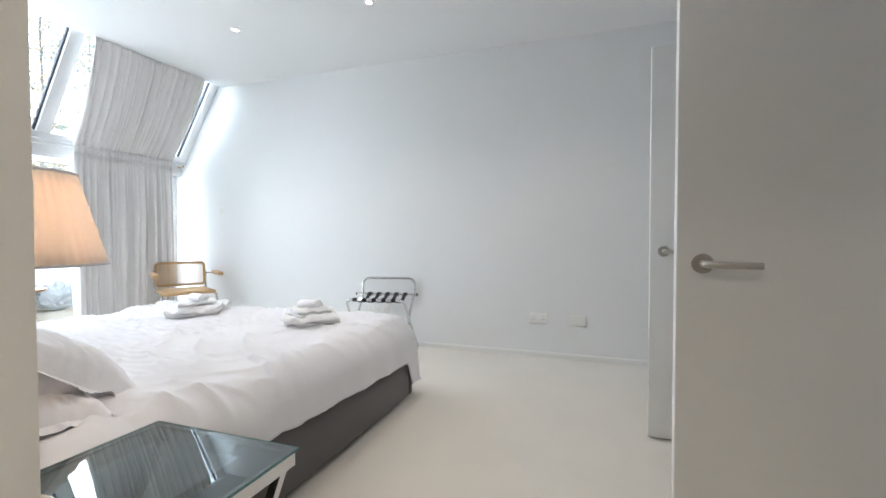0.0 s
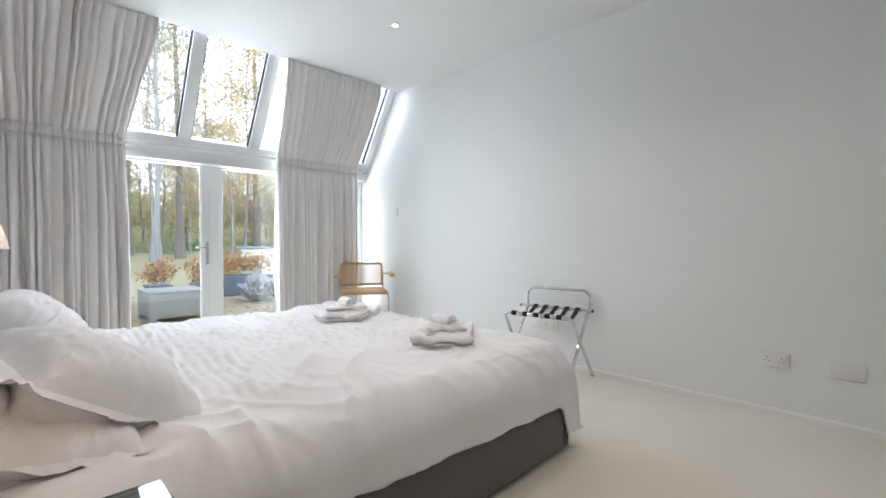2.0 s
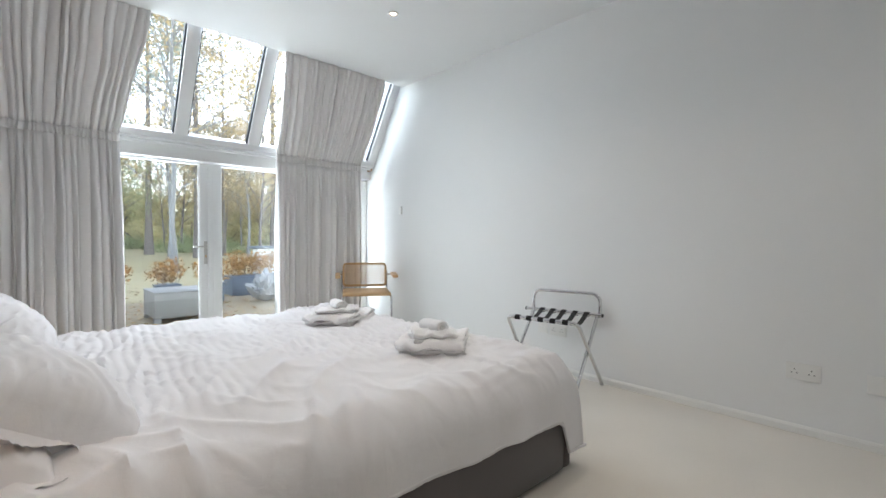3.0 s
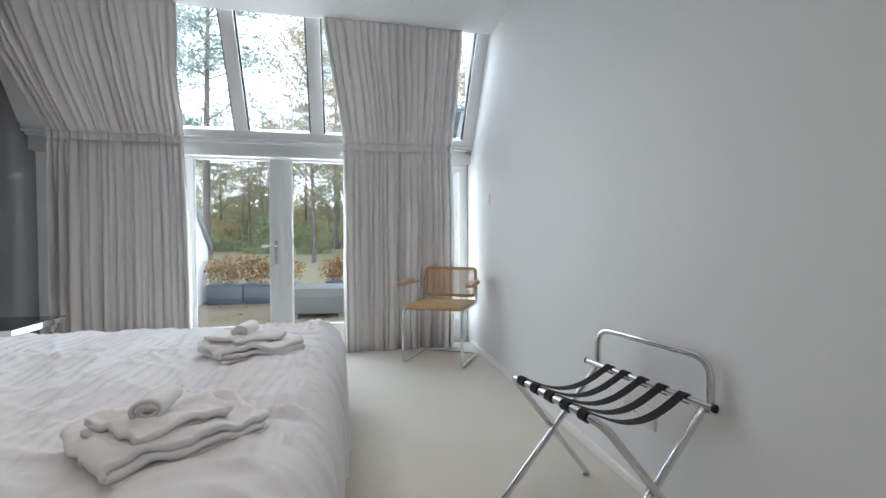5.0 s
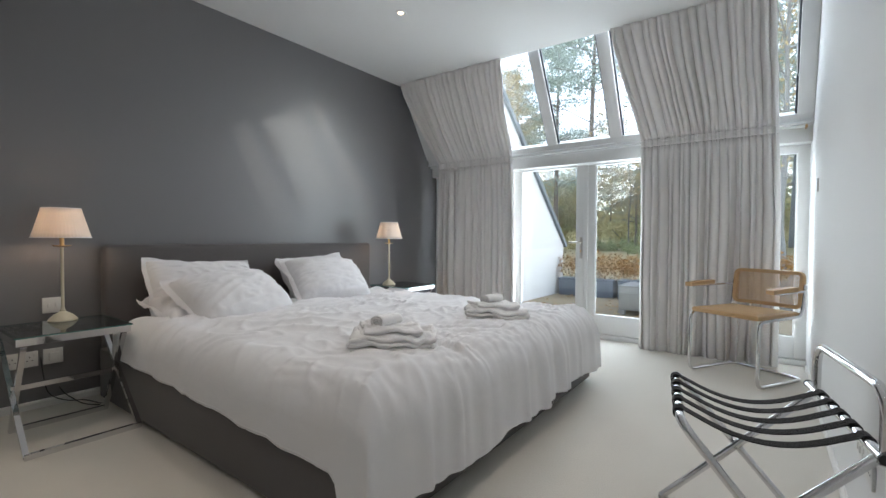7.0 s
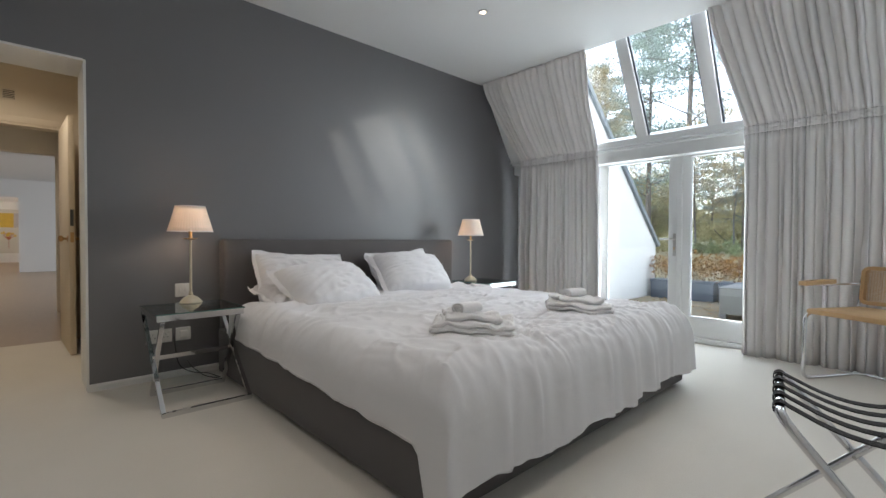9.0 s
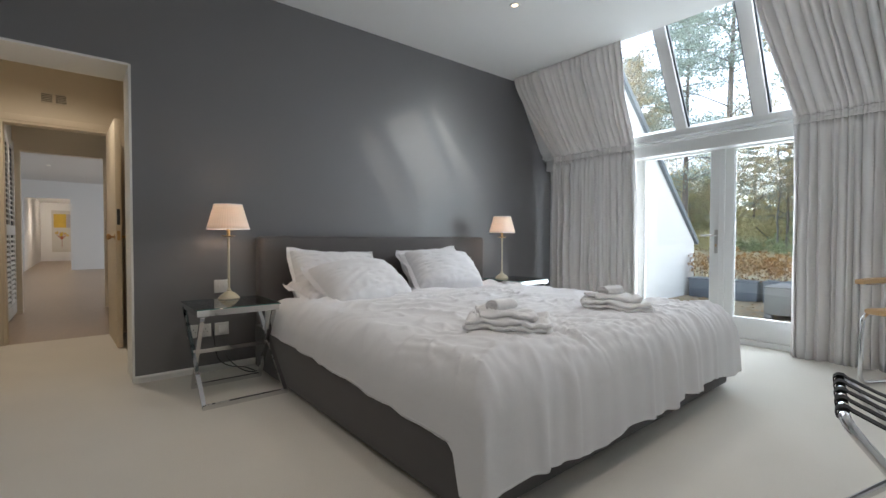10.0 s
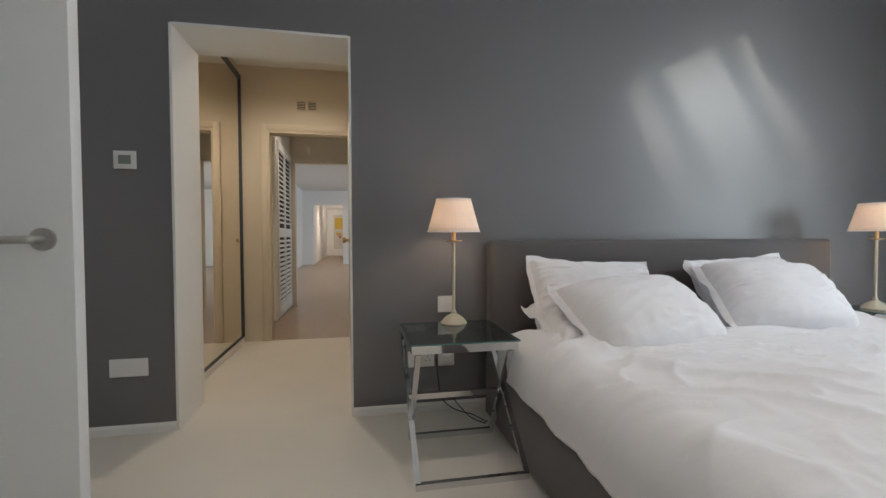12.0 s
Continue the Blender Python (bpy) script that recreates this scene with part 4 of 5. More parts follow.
# ---- lobby and rooms beyond the doorway ----
LY = -1.9
bm = boxes((-0.75, LY, 0, -0.55, REV, 2.5), (0.66, LY, 0, 0.86, REV, 2.5))
structure("wall_lobby_sides", bm, CREAM, "cream painted lobby walls", "wall")
bm = boxes((-0.75, LY - 0.12, 0, -0.385, LY, 2.5), (-0.385, LY - 0.12, 1.925, 0.365, LY, 2.5), (0.365, LY - 0.12, 0, 0.86, LY, 2.5))
structure("wall_lobby_end", bm, CREAM, "cream painted lobby wall with a doorway", "wall")
bm = boxes((0.455, REV - 0.012, 0, 0.86, REV, 2.5), (-0.75, REV - 0.012, 0, -0.40, REV, 2.5), (-0.40, REV - 0.012, 2.0, 0.455, REV, 2.5))
structure("wall_lobby_near", bm, CREAM, "cream painted face of the lobby wall", "wall")
bm = boxes((-0.75, LY - 0.12, 2.5, 0.86, REV, 2.6))
structure("ceiling_lobby", bm, CEIL, "white lobby ceiling", "ceiling")
bm = boxes((-0.385, LY - 0.125, 0, -0.365, LY + 0.006, 1.905), (0.345, LY - 0.125, 0, 0.365, LY + 0.006, 1.905), (-0.385, LY - 0.125, 1.905, 0.365, LY + 0.006, 1.925))
box(bm, 0.366, LY, 0, 0.42, LY + 0.014, 1.98, bevel=0.003)
box(bm, -0.44, LY, 0, -0.386, LY + 0.014, 1.98, bevel=0.003)
box(bm, -0.386, LY, 1.926, 0.366, LY + 0.014, 1.98, bevel=0.003)
structure("door_frame_lobby", bm, CREAM, "cream painted door frame and architrave", "door frame")

bm = boxes((-5.0, -20.1, -0.12, 1.5, LY, -0.004))
structure("floor_hall", bm, OAK, "pale oak floor boards of the hall", "floor")

# mirrored sliding wardrobe
ward = thing("mirrored_wardrobe", "sliding wardrobe door of tinted mirror in a dark frame", "wardrobe", pose(0.578, -1.2, 0))
part("plinth", boxes((0.0, -0.69, 0.0, 0.081, 0.82, 0.05), bevel=0.003), TRIM, ward, "white plinth")
part("mirror", boxes((0.012, -0.665, 0.062, 0.020, 0.82, 2.36)), MIRROR, ward, "bronze tinted mirror", smooth=False)
part("frame_stile", boxes((0.0, -0.69, 0.052, 0.03, -0.666, 2.40), bevel=0.002), GASKET, ward, "dark metal frame")
part("frame_rail", boxes((0.0, -0.665, 2.362, 0.03, 0.82, 2.40), bevel=0.002), GASKET, ward, "dark metal frame")
part("frame_rail", boxes((0.0, -0.665, 0.052, 0.03, 0.82, 0.061)), GASKET, ward, "dark metal frame")
b = bmesh.new()
sweep(b, [(0.012, -0.56, 0.93), (0.0, -0.56, 0.93)], 0.018, n=16)
part("finger_pull", b, BRASS, ward)
structure("trim_wardrobe", boxes((0.612, LY + 0.002, 2.40, 0.66, REV - 0.014, 2.5)), CREAM, "cream painted panel over the wardrobe doors", "trim")

# panelled lobby door with brass knobs
ld = thing("door_5", "cream painted door with brass knobs standing open in the lobby", "door", pose(-0.372, LY + 0.012, 0, 0, 0, 92), kind="structure")
part("leaf", boxes((0.0, -0.02, 0.008, 0.735, 0.02, 1.90), bevel=0.003), CREAM, ld)
for f in (-1, 1):
    b = bmesh.new()
    sweep(b, [(0.675, f * 0.02, 0.93), (0.675, f * 0.026, 0.93)], 0.026, n=20)
    sweep(b, [(0.675, f * 0.026, 0.93), (0.675, f * 0.045, 0.93), (0.675, f * 0.058, 0.93), (0.675, f * 0.072, 0.93), (0.675, f * 0.080, 0.93)], [0.009, 0.010, 0.024, 0.026, 0.014], n=20)
    part("knob", b, BRASS, ld, "aged brass knob")
part("lock_plate", boxes((0.7345, -0.011, 0.90, 0.737, 0.011, 0.98)), BRASS, ld, smooth=False)
part("latch_plate", boxes((0.7345, -0.011, 1.03, 0.737, 0.011, 1.16)), GASKET, ld, smooth=False)

vent = thing("wall_vent", "white louvred double wall vent above the door", "vent", pose(0.013, LY, 2.16))
for s in (-1, 1):
    fr = bmesh.new()
    sweep(fr, [(s * 0.048 - 0.04, 0.005, -0.045), (s * 0.048 + 0.04, 0.005, -0.045), (s * 0.048 + 0.04, 0.005, 0.045), (s * 0.048 - 0.04, 0.005, 0.045)], 0, closed=True, flat=(0.010, 0.008), up=(0, 1, 0))
    part("frame", fr, CREAM, vent, smooth=False)
    # near-black sheet paints the shade between the vent slats
    part("backing", boxes((s * 0.048 - 0.04, 0.0005, -0.045, s * 0.048 + 0.04, 0.002, 0.045)), DARK, vent, smooth=False)
    for k in range(6):
        z = -0.036 + 0.0144 * k
        part("slat", boxes((s * 0.048 - 0.037, 0.003, z - 0.003, s * 0.048 + 0.037, 0.009, z + 0.003)), CREAM, vent, smooth=False)

# passage with a louvred closet door, then a large room and a far corridor
bm = boxes((0.56, -4.0, 0, 0.70, LY - 0.12, 2.4), (-0.75, -4.0, 0, -0.55, LY - 0.12, 2.4))
structure("wall_passage_sides", bm, CREAM, "cream passage walls", "wall")
bm = boxes((-0.75, -4.12, 0, -0.405, -4.0, 2.4), (-0.405, -4.12, 1.97, 0.395, -4.0, 2.4), (0.395, -4.12, 0, 0.66, -4.0, 2.4))
structure("wall_passage_end", bm, CREAM, "cream wall with a plain opening", "wall")
bm = boxes((-0.75, -4.12, 2.4, 0.86, LY - 0.12, 2.5))
structure("ceiling_passage", bm, CEIL, "white passage ceiling", "ceiling")

# closets on both sides of the passage, each closed by a louvred door
for name, x0, x1 in (("wall_closet_east", 0.462, 0.56), ("wall_closet_west", -0.55, -0.472)):
    bm = boxes((x0, -3.999, 0, x1, -2.88, 2.399))
    structure(name, bm, DOORW, "white painted closet side in the passage", "wall")
    sk = boxes((x0 + 0.004, -2.88, 0, x1 - 0.004, -2.868, 0.07), bevel=0.002)
    structure("baseboard", sk, TRIM, "low white painted skirting board", "baseboard")


def louvred_door(label, m):
    t = thing("louvred_door", label, "door", m, group="louvred closet doors")
    for y0, y1 in ((-0.055, 0.0), (-1.0, -0.945), (-0.53, -0.47)):
        part("stile", boxes((-0.022, y0, 0.03, 0.0, y1, 2.05), bevel=0.003), DOORW, t)
    for z0, z1 in ((0.03, 0.16), (0.95, 1.06), (1.97, 2.05)):
        for y0, y1 in ((-0.47, -0.055), (-0.945, -0.53)):
            part("rail", boxes((-0.021, y0, z0, -0.001, y1, z1), bevel=0.002), DOORW, t)
    # closet is solid: a near-black sheet paints its inner shade behind the slats
    part("backing", boxes((-0.004, -0.945, 0.16, -0.001, -0.055, 1.97)), DARK, t, "near-black sheet painting the shade inside the closet", smooth=False)
    slat_bm = boxes((-0.003, -0.415, -0.017, 0.003, 0.0, 0.017), bevel=0.002)
    bmesh.ops.transform(slat_bm, matrix=pose(0, 0, 0, 0, 35, 0), verts=slat_bm.verts)
    first = part("slat", slat_bm, DOORW, t)
    first.location = (-0.013, -0.055, 0.19)
    for col in (0, 1):
        for k in range(33):
            z = 0.19 + 0.055 * k
            if (col == 0 and k == 0) or 0.93 < z < 1.08 or z > 1.95:
                continue
            s = first.copy()
            scene.collection.objects.link(s)
            s.parent = t
            s.location = (-0.013, -0.055 - 0.475 * col, z)
    return t


louvred_door("white louvred closet door in the passage", pose(0.461, -2.93, 0))
louvred_door("white louvred closet door facing the other across the passage", pose(-0.471, -3.93, 0, 0, 0, 180))

bm = boxes((-5.0, -13.3, 0, -4.85, -4.12, 2.5), (1.35, -13.3, 0, 1.5, -4.12, 2.5), (-5.0, -4.12, 0, -0.75, -4.0, 2.5), (0.66, -4.12, 0, 1.5, -4.0, 2.5), (-5.0, -13.3, 0, 0.03, -13.15, 2.5), (1.0, -13.3, 0, 1.35, -13.15, 2.5), (0.03, -13.3, 2.02, 1.0, -13.15, 2.5))
structure("wall_hall", bm, WHITE, "white walls of a large hall", "wall")
bm = boxes((-5.0, -13.3, 2.5, 1.5, -4.12, 2.6))
structure("ceiling_hall", bm, CEIL, "white hall ceiling", "ceiling")
bm = boxes((-0.5, -20, 0, 0.03, -13.3, 2.3), (1.0, -20, 0, 1.15, -13.3, 2.3), (-0.5, -20.1, 0, 1.15, -20, 2.3))
structure("wall_corridor", bm, WHITE, "white corridor walls", "wall")
bm = boxes((-0.5, -20.1, 2.3, 1.15, -13.3, 2.4))
structure("ceiling_corridor", bm, CEIL, "white corridor ceiling", "ceiling")
pic = thing("painting", "tall abstract canvas with a yellow block on a pale ground", "painting", pose(0.33, -19.99, 0))
part("canvas", boxes((-0.34, 0, 0.35, 0.34, 0.03, 2.0)), CANVAS, pic, smooth=False)
part("paint_block", boxes((-0.10, 0.03, 1.32, 0.28, 0.033, 1.86), bevel=0.001), YELLOW, pic, "yellow painted square", smooth=False)
part("paint_block", boxes((-0.28, 0.03, 1.32, -0.102, 0.033, 1.86), bevel=0.001), PAINTGREY, pic, "grey painted square", smooth=False)
rnd = random.Random(21)
for k in range(14):
    an, r = rnd.uniform(0.1, 3.0), rnd.uniform(0.05, 0.30)
    cx, cz, q = 0.04 + 0.75 * r * math.cos(an), 0.98 + r * math.sin(an), rnd.uniform(0.022, 0.045)
    b = bmesh.new()
    sweep(b, [(cx, 0.029, cz), (cx, 0.034 + 0.0002 * k, cz)], q, n=9)
    part("painted_petal", b, YELLOW, pic, "yellow brush dab")
b = bmesh.new()
for k in range(9):
    an = radians(35 + 14 * k)
    sweep(b, [(0.04, 0.033, 0.55), (0.04, 0.033, 0.85), (0.04 + 0.20 * math.cos(an), 0.033, 0.90 + 0.24 * math.sin(an))], 0, flat=(0.016, 0.002), up=(0, 1, 0))
part("painted_stem", b, REDP, pic, "rust brush lines", smooth=False)

for x, y, z in ((0.03, -5.6, 2.5), (-0.25, -7.4, 2.5), (0.35, -9.6, 2.5), (-0.25, -11.6, 2.5), (0.5, -14.6, 2.3), (0.5, -17.2, 2.3)):
    downlight(x, y, z)
lamp("downlight_beam", "SPOT", look((0.05, -1.15, 2.46), (0.05, -1.15, 0)), LOBBY * 1.4, (1.0, 0.88, 0.72), cone=150, radius=0.05)
downlight(0.05, -1.15, 2.5)
lamp("downlight_beam", "SPOT", look((0.0, -3.0, 2.37), (0.0, -3.0, 0)), LOBBY * 0.9, (1.0, 0.88, 0.72), cone=150, radius=0.05)
downlight(0.0, -3.0, 2.4)
lamp("downlight_beam", "SPOT", look((0.5, -17.2, 2.27), (0.33, -20, 1.1)), LOBBY * 4, (1.0, 0.85, 0.70), cone=100, radius=0.05)
for y, e in ((-6.2, 1.8), (-10.4, 1.8), (-15.2, 3.0)):
    lamp("downlight_beam", "SPOT", look((0.3, y, 2.27), (0.3, y, 0)), LOBBY * e, (1.0, 0.85, 0.70), cone=150, radius=0.08)
# hall window light from the side
lamp("window_light", "AREA", look((-4.8, -9.0, 1.4), (0, -9.0, 1.0)), LOBBY * 4.5, (0.80, 0.90, 1.0), size=(2.0, 2.0))

# ---- garden ----
GZ = -0.03
bm = bmesh.new()
sheet(bm, 60, 60, lambda u, v: Vector((-8.75 - 150 * u ** 2.2, -90 + 190 * v, GZ - 0.02 + 0.25 * u * nz(u * 6, v * 9, 1) + 1.5 * u * u)))
structure("ground", bm, LAWN, "rough autumn lawn reaching to the woods", "lawn")
# line of far woods closing the view, its haze painted into the colour
bm = bmesh.new()


def far_woods(u, v):
    a = radians(-80 + 165 * u)
    k = u * 60
    tops = 6.5 + 3.2 * nz(k * 0.35, 2.0) + 2.4 * nz(k * 1.3, 5.0) + 1.6 * nz(k * 4.0, 9.0) + 0.9 * nz(k * 13.0, 3.0)
    far = 78 + 3.0 * nz(k, v * 4, 7) + 6 * v
    return Vector((-far * math.cos(a), 2 + far * math.sin(a), -1.0 + (tops + 1.0) * v))


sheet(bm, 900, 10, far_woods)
structure("backdrop", bm, WOODS, "line of mixed autumn woods, distance haze put in its colour", "woods")
bm = boxes((-8.8, -14, GZ - 0.3, -4.75, 22, GZ - 0.006), (-4.75, 3.8, GZ - 0.3, 6, 22, GZ - 0.006))
structure("pavement", bm, PAVING, "terrace strewn with fallen leaves", "terrace")


def flank(name, label, y0, y1, x_end, z_end):
    """A white garden wall with a raked top."""
    bm = bmesh.new()
    pts = [(-4.78, GZ), (-4.78, z_end + 0.89 * (-4.78 - x_end)), (x_end, z_end), (x_end, GZ)]
    a = [bm.verts.new((x, y0, z)) for x, z in pts]
    b = [bm.verts.new((x, y1, z)) for x, z in pts]
    bm.faces.new(a)
    bm.faces.new(b[::-1])
    for i in range(4):
        bm.faces.new((a[i], b[i], b[(i + 1) % 4], a[(i + 1) % 4]))
    w = tagged(mesh_object(name, bm, RENDERW, None, "", False), label, "garden wall", "", "structure")
    c = bmesh.new()
    sweep(c, [(x_end - 0.06, (y0 + y1) / 2, z_end - 0.02), (-4.8, (y0 + y1) / 2, z_end + 0.89 * (-4.8 - x_end) + 0.035)], 0, flat=(abs(y1 - y0) + 0.10, 0.07), up=(0, 0, 1))
    part("coping", c, SLATE, w, "grey slate coping", smooth=False)
    return w


flank("wall_flank_south", "white rendered raking garden wall beside the terrace", -0.14, 0.20, -8.40, 0.87)
flank("wall_flank_north", "white rendered raking wall beyond the side light", 3.60, 3.9, -6.3, 0.95)

lw = tagged(mesh_object("garden_wall", boxes((-10.7, 4.46, GZ, -10.4, 11.0, 0.80)), RENDERW, None, "", False), "low white rendered garden wall with grey coping", "garden wall")
part("coping", boxes((-10.76, 4.38, 0.80, -10.34, 11.0, 0.86), bevel=0.006), SLATE, lw, "grey flat coping")


def leaf_cloud(bm, centre, r, n, size, rnd, flat=1.0):
    for _ in range(n):
        d = Vector((rnd.gauss(0, 1), rnd.gauss(0, 1), rnd.gauss(0, 1) * flat)).normalized() * r * rnd.random() ** 0.45
        p = centre + Vector((d.x, d.y, d.z * flat))
        a = Vector((rnd.uniform(-1, 1), rnd.uniform(-1, 1), rnd.uniform(-1, 1))).normalized()
        b = a.cross(Vector((rnd.uniform(-1, 1), rnd.uniform(-1, 1), rnd.uniform(-1, 1)))).normalized()
        s = size * rnd.uniform(0.6, 1.3)
        bm.faces.new([bm.verts.new(p + a * s), bm.verts.new(p + b * s * 0.55), bm.verts.new(p - a * s), bm.verts.new(p - b * s * 0.55)])


def planter(label, x0, y0, x1, y1, h, leaf, bush_h, seed):
    rnd = random.Random(seed)
    t = thing("planter", label, "planter", pose((x0 + x1) / 2, (y0 + y1) / 2, GZ - 0.006), group="terrace planters")
    w, d = abs(x1 - x0) / 2, abs(y1 - y0) / 2
    part("box", boxes((-w, -d, 0, w, d, h), bevel=0.01), PLANTER, t, "blue-grey box")
    part("rim", boxes((-w - 0.01, -d - 0.01, h - 0.03, w + 0.01, d + 0.01, h + 0.005), bevel=0.004), PLANTER, t)
    b = bmesh.new()
    n = max(2, int(d * 2 / 0.18))
    for i in range(n):
        c = Vector((rnd.uniform(-w, w) * 0.5, -d + 2 * d * (i + 0.5) / n, h + bush_h * 0.5 + rnd.uniform(-0.04, 0.06)))
        leaf_cloud(b, c, bush_h * 0.62, 330, 0.026, rnd, 0.95)
    part("bush", b, leaf, t, "russet autumn shrub", smooth=False)
    b = bmesh.new()
    for i in range(n * 5):
        y = rnd.uniform(-d, d) * 0.85
        sweep(b, [(rnd.uniform(-w, w) * 0.4, y, h - 0.02), (rnd.uniform(-w, w) * 0.8, y + rnd.uniform(-0.1, 0.1), h + bush_h * rnd.uniform(0.5, 0.95))], 0.004, n=4)
    part("stems", b, BARK, t)
    return t


planter("long blue-grey planter with a russet shrub on the terrace", -8.35, 0.28, -8.0, 0.80, 0.31, ORANGE, 0.42, 1)
planter("blue-grey planter with a russet shrub on the terrace", -8.35, 0.83, -8.0, 1.24, 0.31, ORANGE, 0.44, 2)
planter("small square blue-grey planter with a russet shrub", -8.35, 1.31, -8.02, 1.60, 0.32, ORANGE, 0.42, 3)
planter("small square blue-grey planter with a russet shrub", -8.55, 2.10, -8.2, 2.42, 0.32, ORANGE, 0.38, 4)
planter("small square blue-grey planter with a russet shrub", -8.35, 2.72, -8.0, 3.02, 0.32, ORANGE, 0.40, 5)
planter("long blue-grey planter with a russet shrub by the low wall", -9.2, 3.36, -8.65, 4.30, 0.36, ORANGE, 0.42, 6)

# rattan ottoman
ot = thing("rattan_ottoman", "grey woven rattan ottoman on short feet on the terrace", "ottoman", pose(-6.78, 2.08, GZ - 0.006))
part("body", boxes((-0.34, -0.34, 0.06, 0.34, 0.34, 0.375), bevel=0.02), RATTAN, ot)
part("lid", boxes((-0.345, -0.345, 0.375, 0.345, 0.345, 0.395), bevel=0.008), RATTAN, ot, "smooth grey lid")
for sx in (-1, 1):
    for sy in (-1, 1):
        part("foot", boxes((sx * 0.34, sy * 0.34, 0, sx * 0.26, sy * 0.26, 0.062), bevel=0.005), RATTAN, ot)


def sack(m, r, h, seed):
    t = thing("garden_sack", "crumpled white woven sack slumped on the terrace", "sack", m, group="sacks on the terrace")
    b = bmesh.new()
    bmesh.ops.create_icosphere(b, subdivisions=4, radius=1)
    for v in b.verts:
        p = v.co.copy()
        k = 1 + 0.30 * nz(p.x * 1.5 + seed, p.y * 1.5, p.z * 1.5) + 0.42 * abs(nz(p.x * 3, p.y * 3 + seed, p.z * 3)) - 0.38 * abs(nz(p.x * 6, p.y * 6 + seed, p.z * 6))
        v.co = Vector((p.x * r * k, p.y * r * k, max(0, (p.z * 0.5 + 0.5) * h * k)))
    part("bag", b, SACK, t)


sack(pose(-7.75, 3.62, GZ - 0.006), 0.26, 0.42, 1)
sack(pose(-7.55, 4.02, GZ - 0.006, 0, 0, 60), 0.28, 0.36, 7)


# trees
def pine(seed, height, crown=0.5, lean=0.3):
    rnd = random.Random(seed)
    t = thing("pine_tree", "tall dark pine with a bare lower trunk", "tree", pose(0, 0, -50), group="garden trees")
    b = bmesh.new()
    pts = [Vector((lean * (k / 8) ** 2 + 0.08 * nz(k, seed), 0.08 * nz(seed, k), height * k / 8)) for k in range(9)]
    sweep(b, pts, [0.17 * (1 - 0.85 * k / 8) + (0.07 if k == 0 else 0) for k in range(9)], n=9)
    part("trunk", b, BARK, t, "grey-brown flaking bark")
    limbs, leaves = bmesh.new(), bmesh.new()
    for i in range(44):
        f = 1 - crown + crown * (i / 44) + rnd.uniform(-0.02, 0.02)
        if i < 5:
            f = rnd.uniform(0.25, 1 - crown)
        p = Vector((lean * f * f, 0, height * min(0.98, f)))
        an = rnd.uniform(0, 2 * math.pi)
        ln = height * 0.20 * (1.15 - 0.75 * max(0, (f - 1 + crown) / crown)) * rnd.uniform(0.6, 1.15)
        d = Vector((math.cos(an), math.sin(an), rnd.uniform(0.0, 0.35)))
        q = p + d * ln + Vector((0, 0, -0.06 * ln))
        mid = p + d * ln * 0.5 + Vector((0, 0, 0.05 * ln))
        sweep(limbs, [p, mid, q], [0.032, 0.02, 0.007], n=5)
        if i >= 5 or rnd.random() < 0.4:
            for s in (0.35, 0.6, 0.8, 1.0):
                c = p + (q - p) * s + Vector((rnd.uniform(-0.2, 0.2), rnd.uniform(-0.2, 0.2), 0.1))
                leaf_cloud(leaves, c, 0.30 * ln + 0.25, 85, 0.065, rnd, 0.50)
    part("limbs", limbs, BARK, t)
    part("crown", leaves, NEEDLE, t, "blue-green needle tufts", smooth=False)
    return t


def birch(seed, height, leaf, bark, spread=0.2, dense=16):
    rnd = random.Random(seed)
    name, label = ("birch_tree", "slender white-barked birch with golden leaves") if bark is BIRCH else ("broadleaf_tree", "autumn broadleaf tree with yellowing leaves")
    t = thing(name, label, "tree", pose(0, 0, -50), group="garden trees")
    b = bmesh.new()
    pts = [Vector((0.35 * nz(k * 0.4, seed), 0.35 * nz(seed, k * 0.4), height * k / 8)) for k in range(9)]
    sweep(b, pts, [0.085 * (1 - 0.88 * k / 8) + (0.03 if k == 0 else 0) for k in range(9)], n=9)
    part("trunk", b, bark, t)
    limbs, leaves = bmesh.new(), bmesh.new()
    for i in range(44):
        f = 0.20 + 0.77 * i / 44
        k = f * 8
        p = pts[int(k)].lerp(pts[min(8, int(k) + 1)], k - int(k))
        an = rnd.uniform(0, 2 * math.pi)
        ln = height * spread * (1.2 - f) * rnd.uniform(0.7, 1.4) + 0.3
        d = Vector((math.cos(an), math.sin(an), rnd.uniform(0.4, 1.1)))
        q = p + d * ln
        e = q + Vector((math.cos(an), math.sin(an), -0.5)) * ln * 0.4
        sweep(limbs, [p, q, e], [0.02, 0.011, 0.003], n=4)
        for _ in range(5):
            g = p.lerp(q, rnd.uniform(0.3, 1.0))
            sweep(limbs, [g, g + Vector((rnd.uniform(-1, 1), rnd.uniform(-1, 1), rnd.uniform(-0.7, 0.6))) * ln * 0.45], [0.007, 0.002], n=3)
        for s in range(5):
            c = p.lerp(q, 0.4 + 0.15 * s) + Vector((rnd.uniform(-1, 1), rnd.uniform(-1, 1), rnd.uniform(-1, 0.5))) * 0.3 * ln
            leaf_cloud(leaves, c, 0.28 * ln + 0.25, int(dense * 1.8), 0.052, rnd, 0.9)
    part("limbs", limbs, bark, t)
    part("crown", leaves, leaf, t, "loose autumn foliage", smooth=False)
    return t


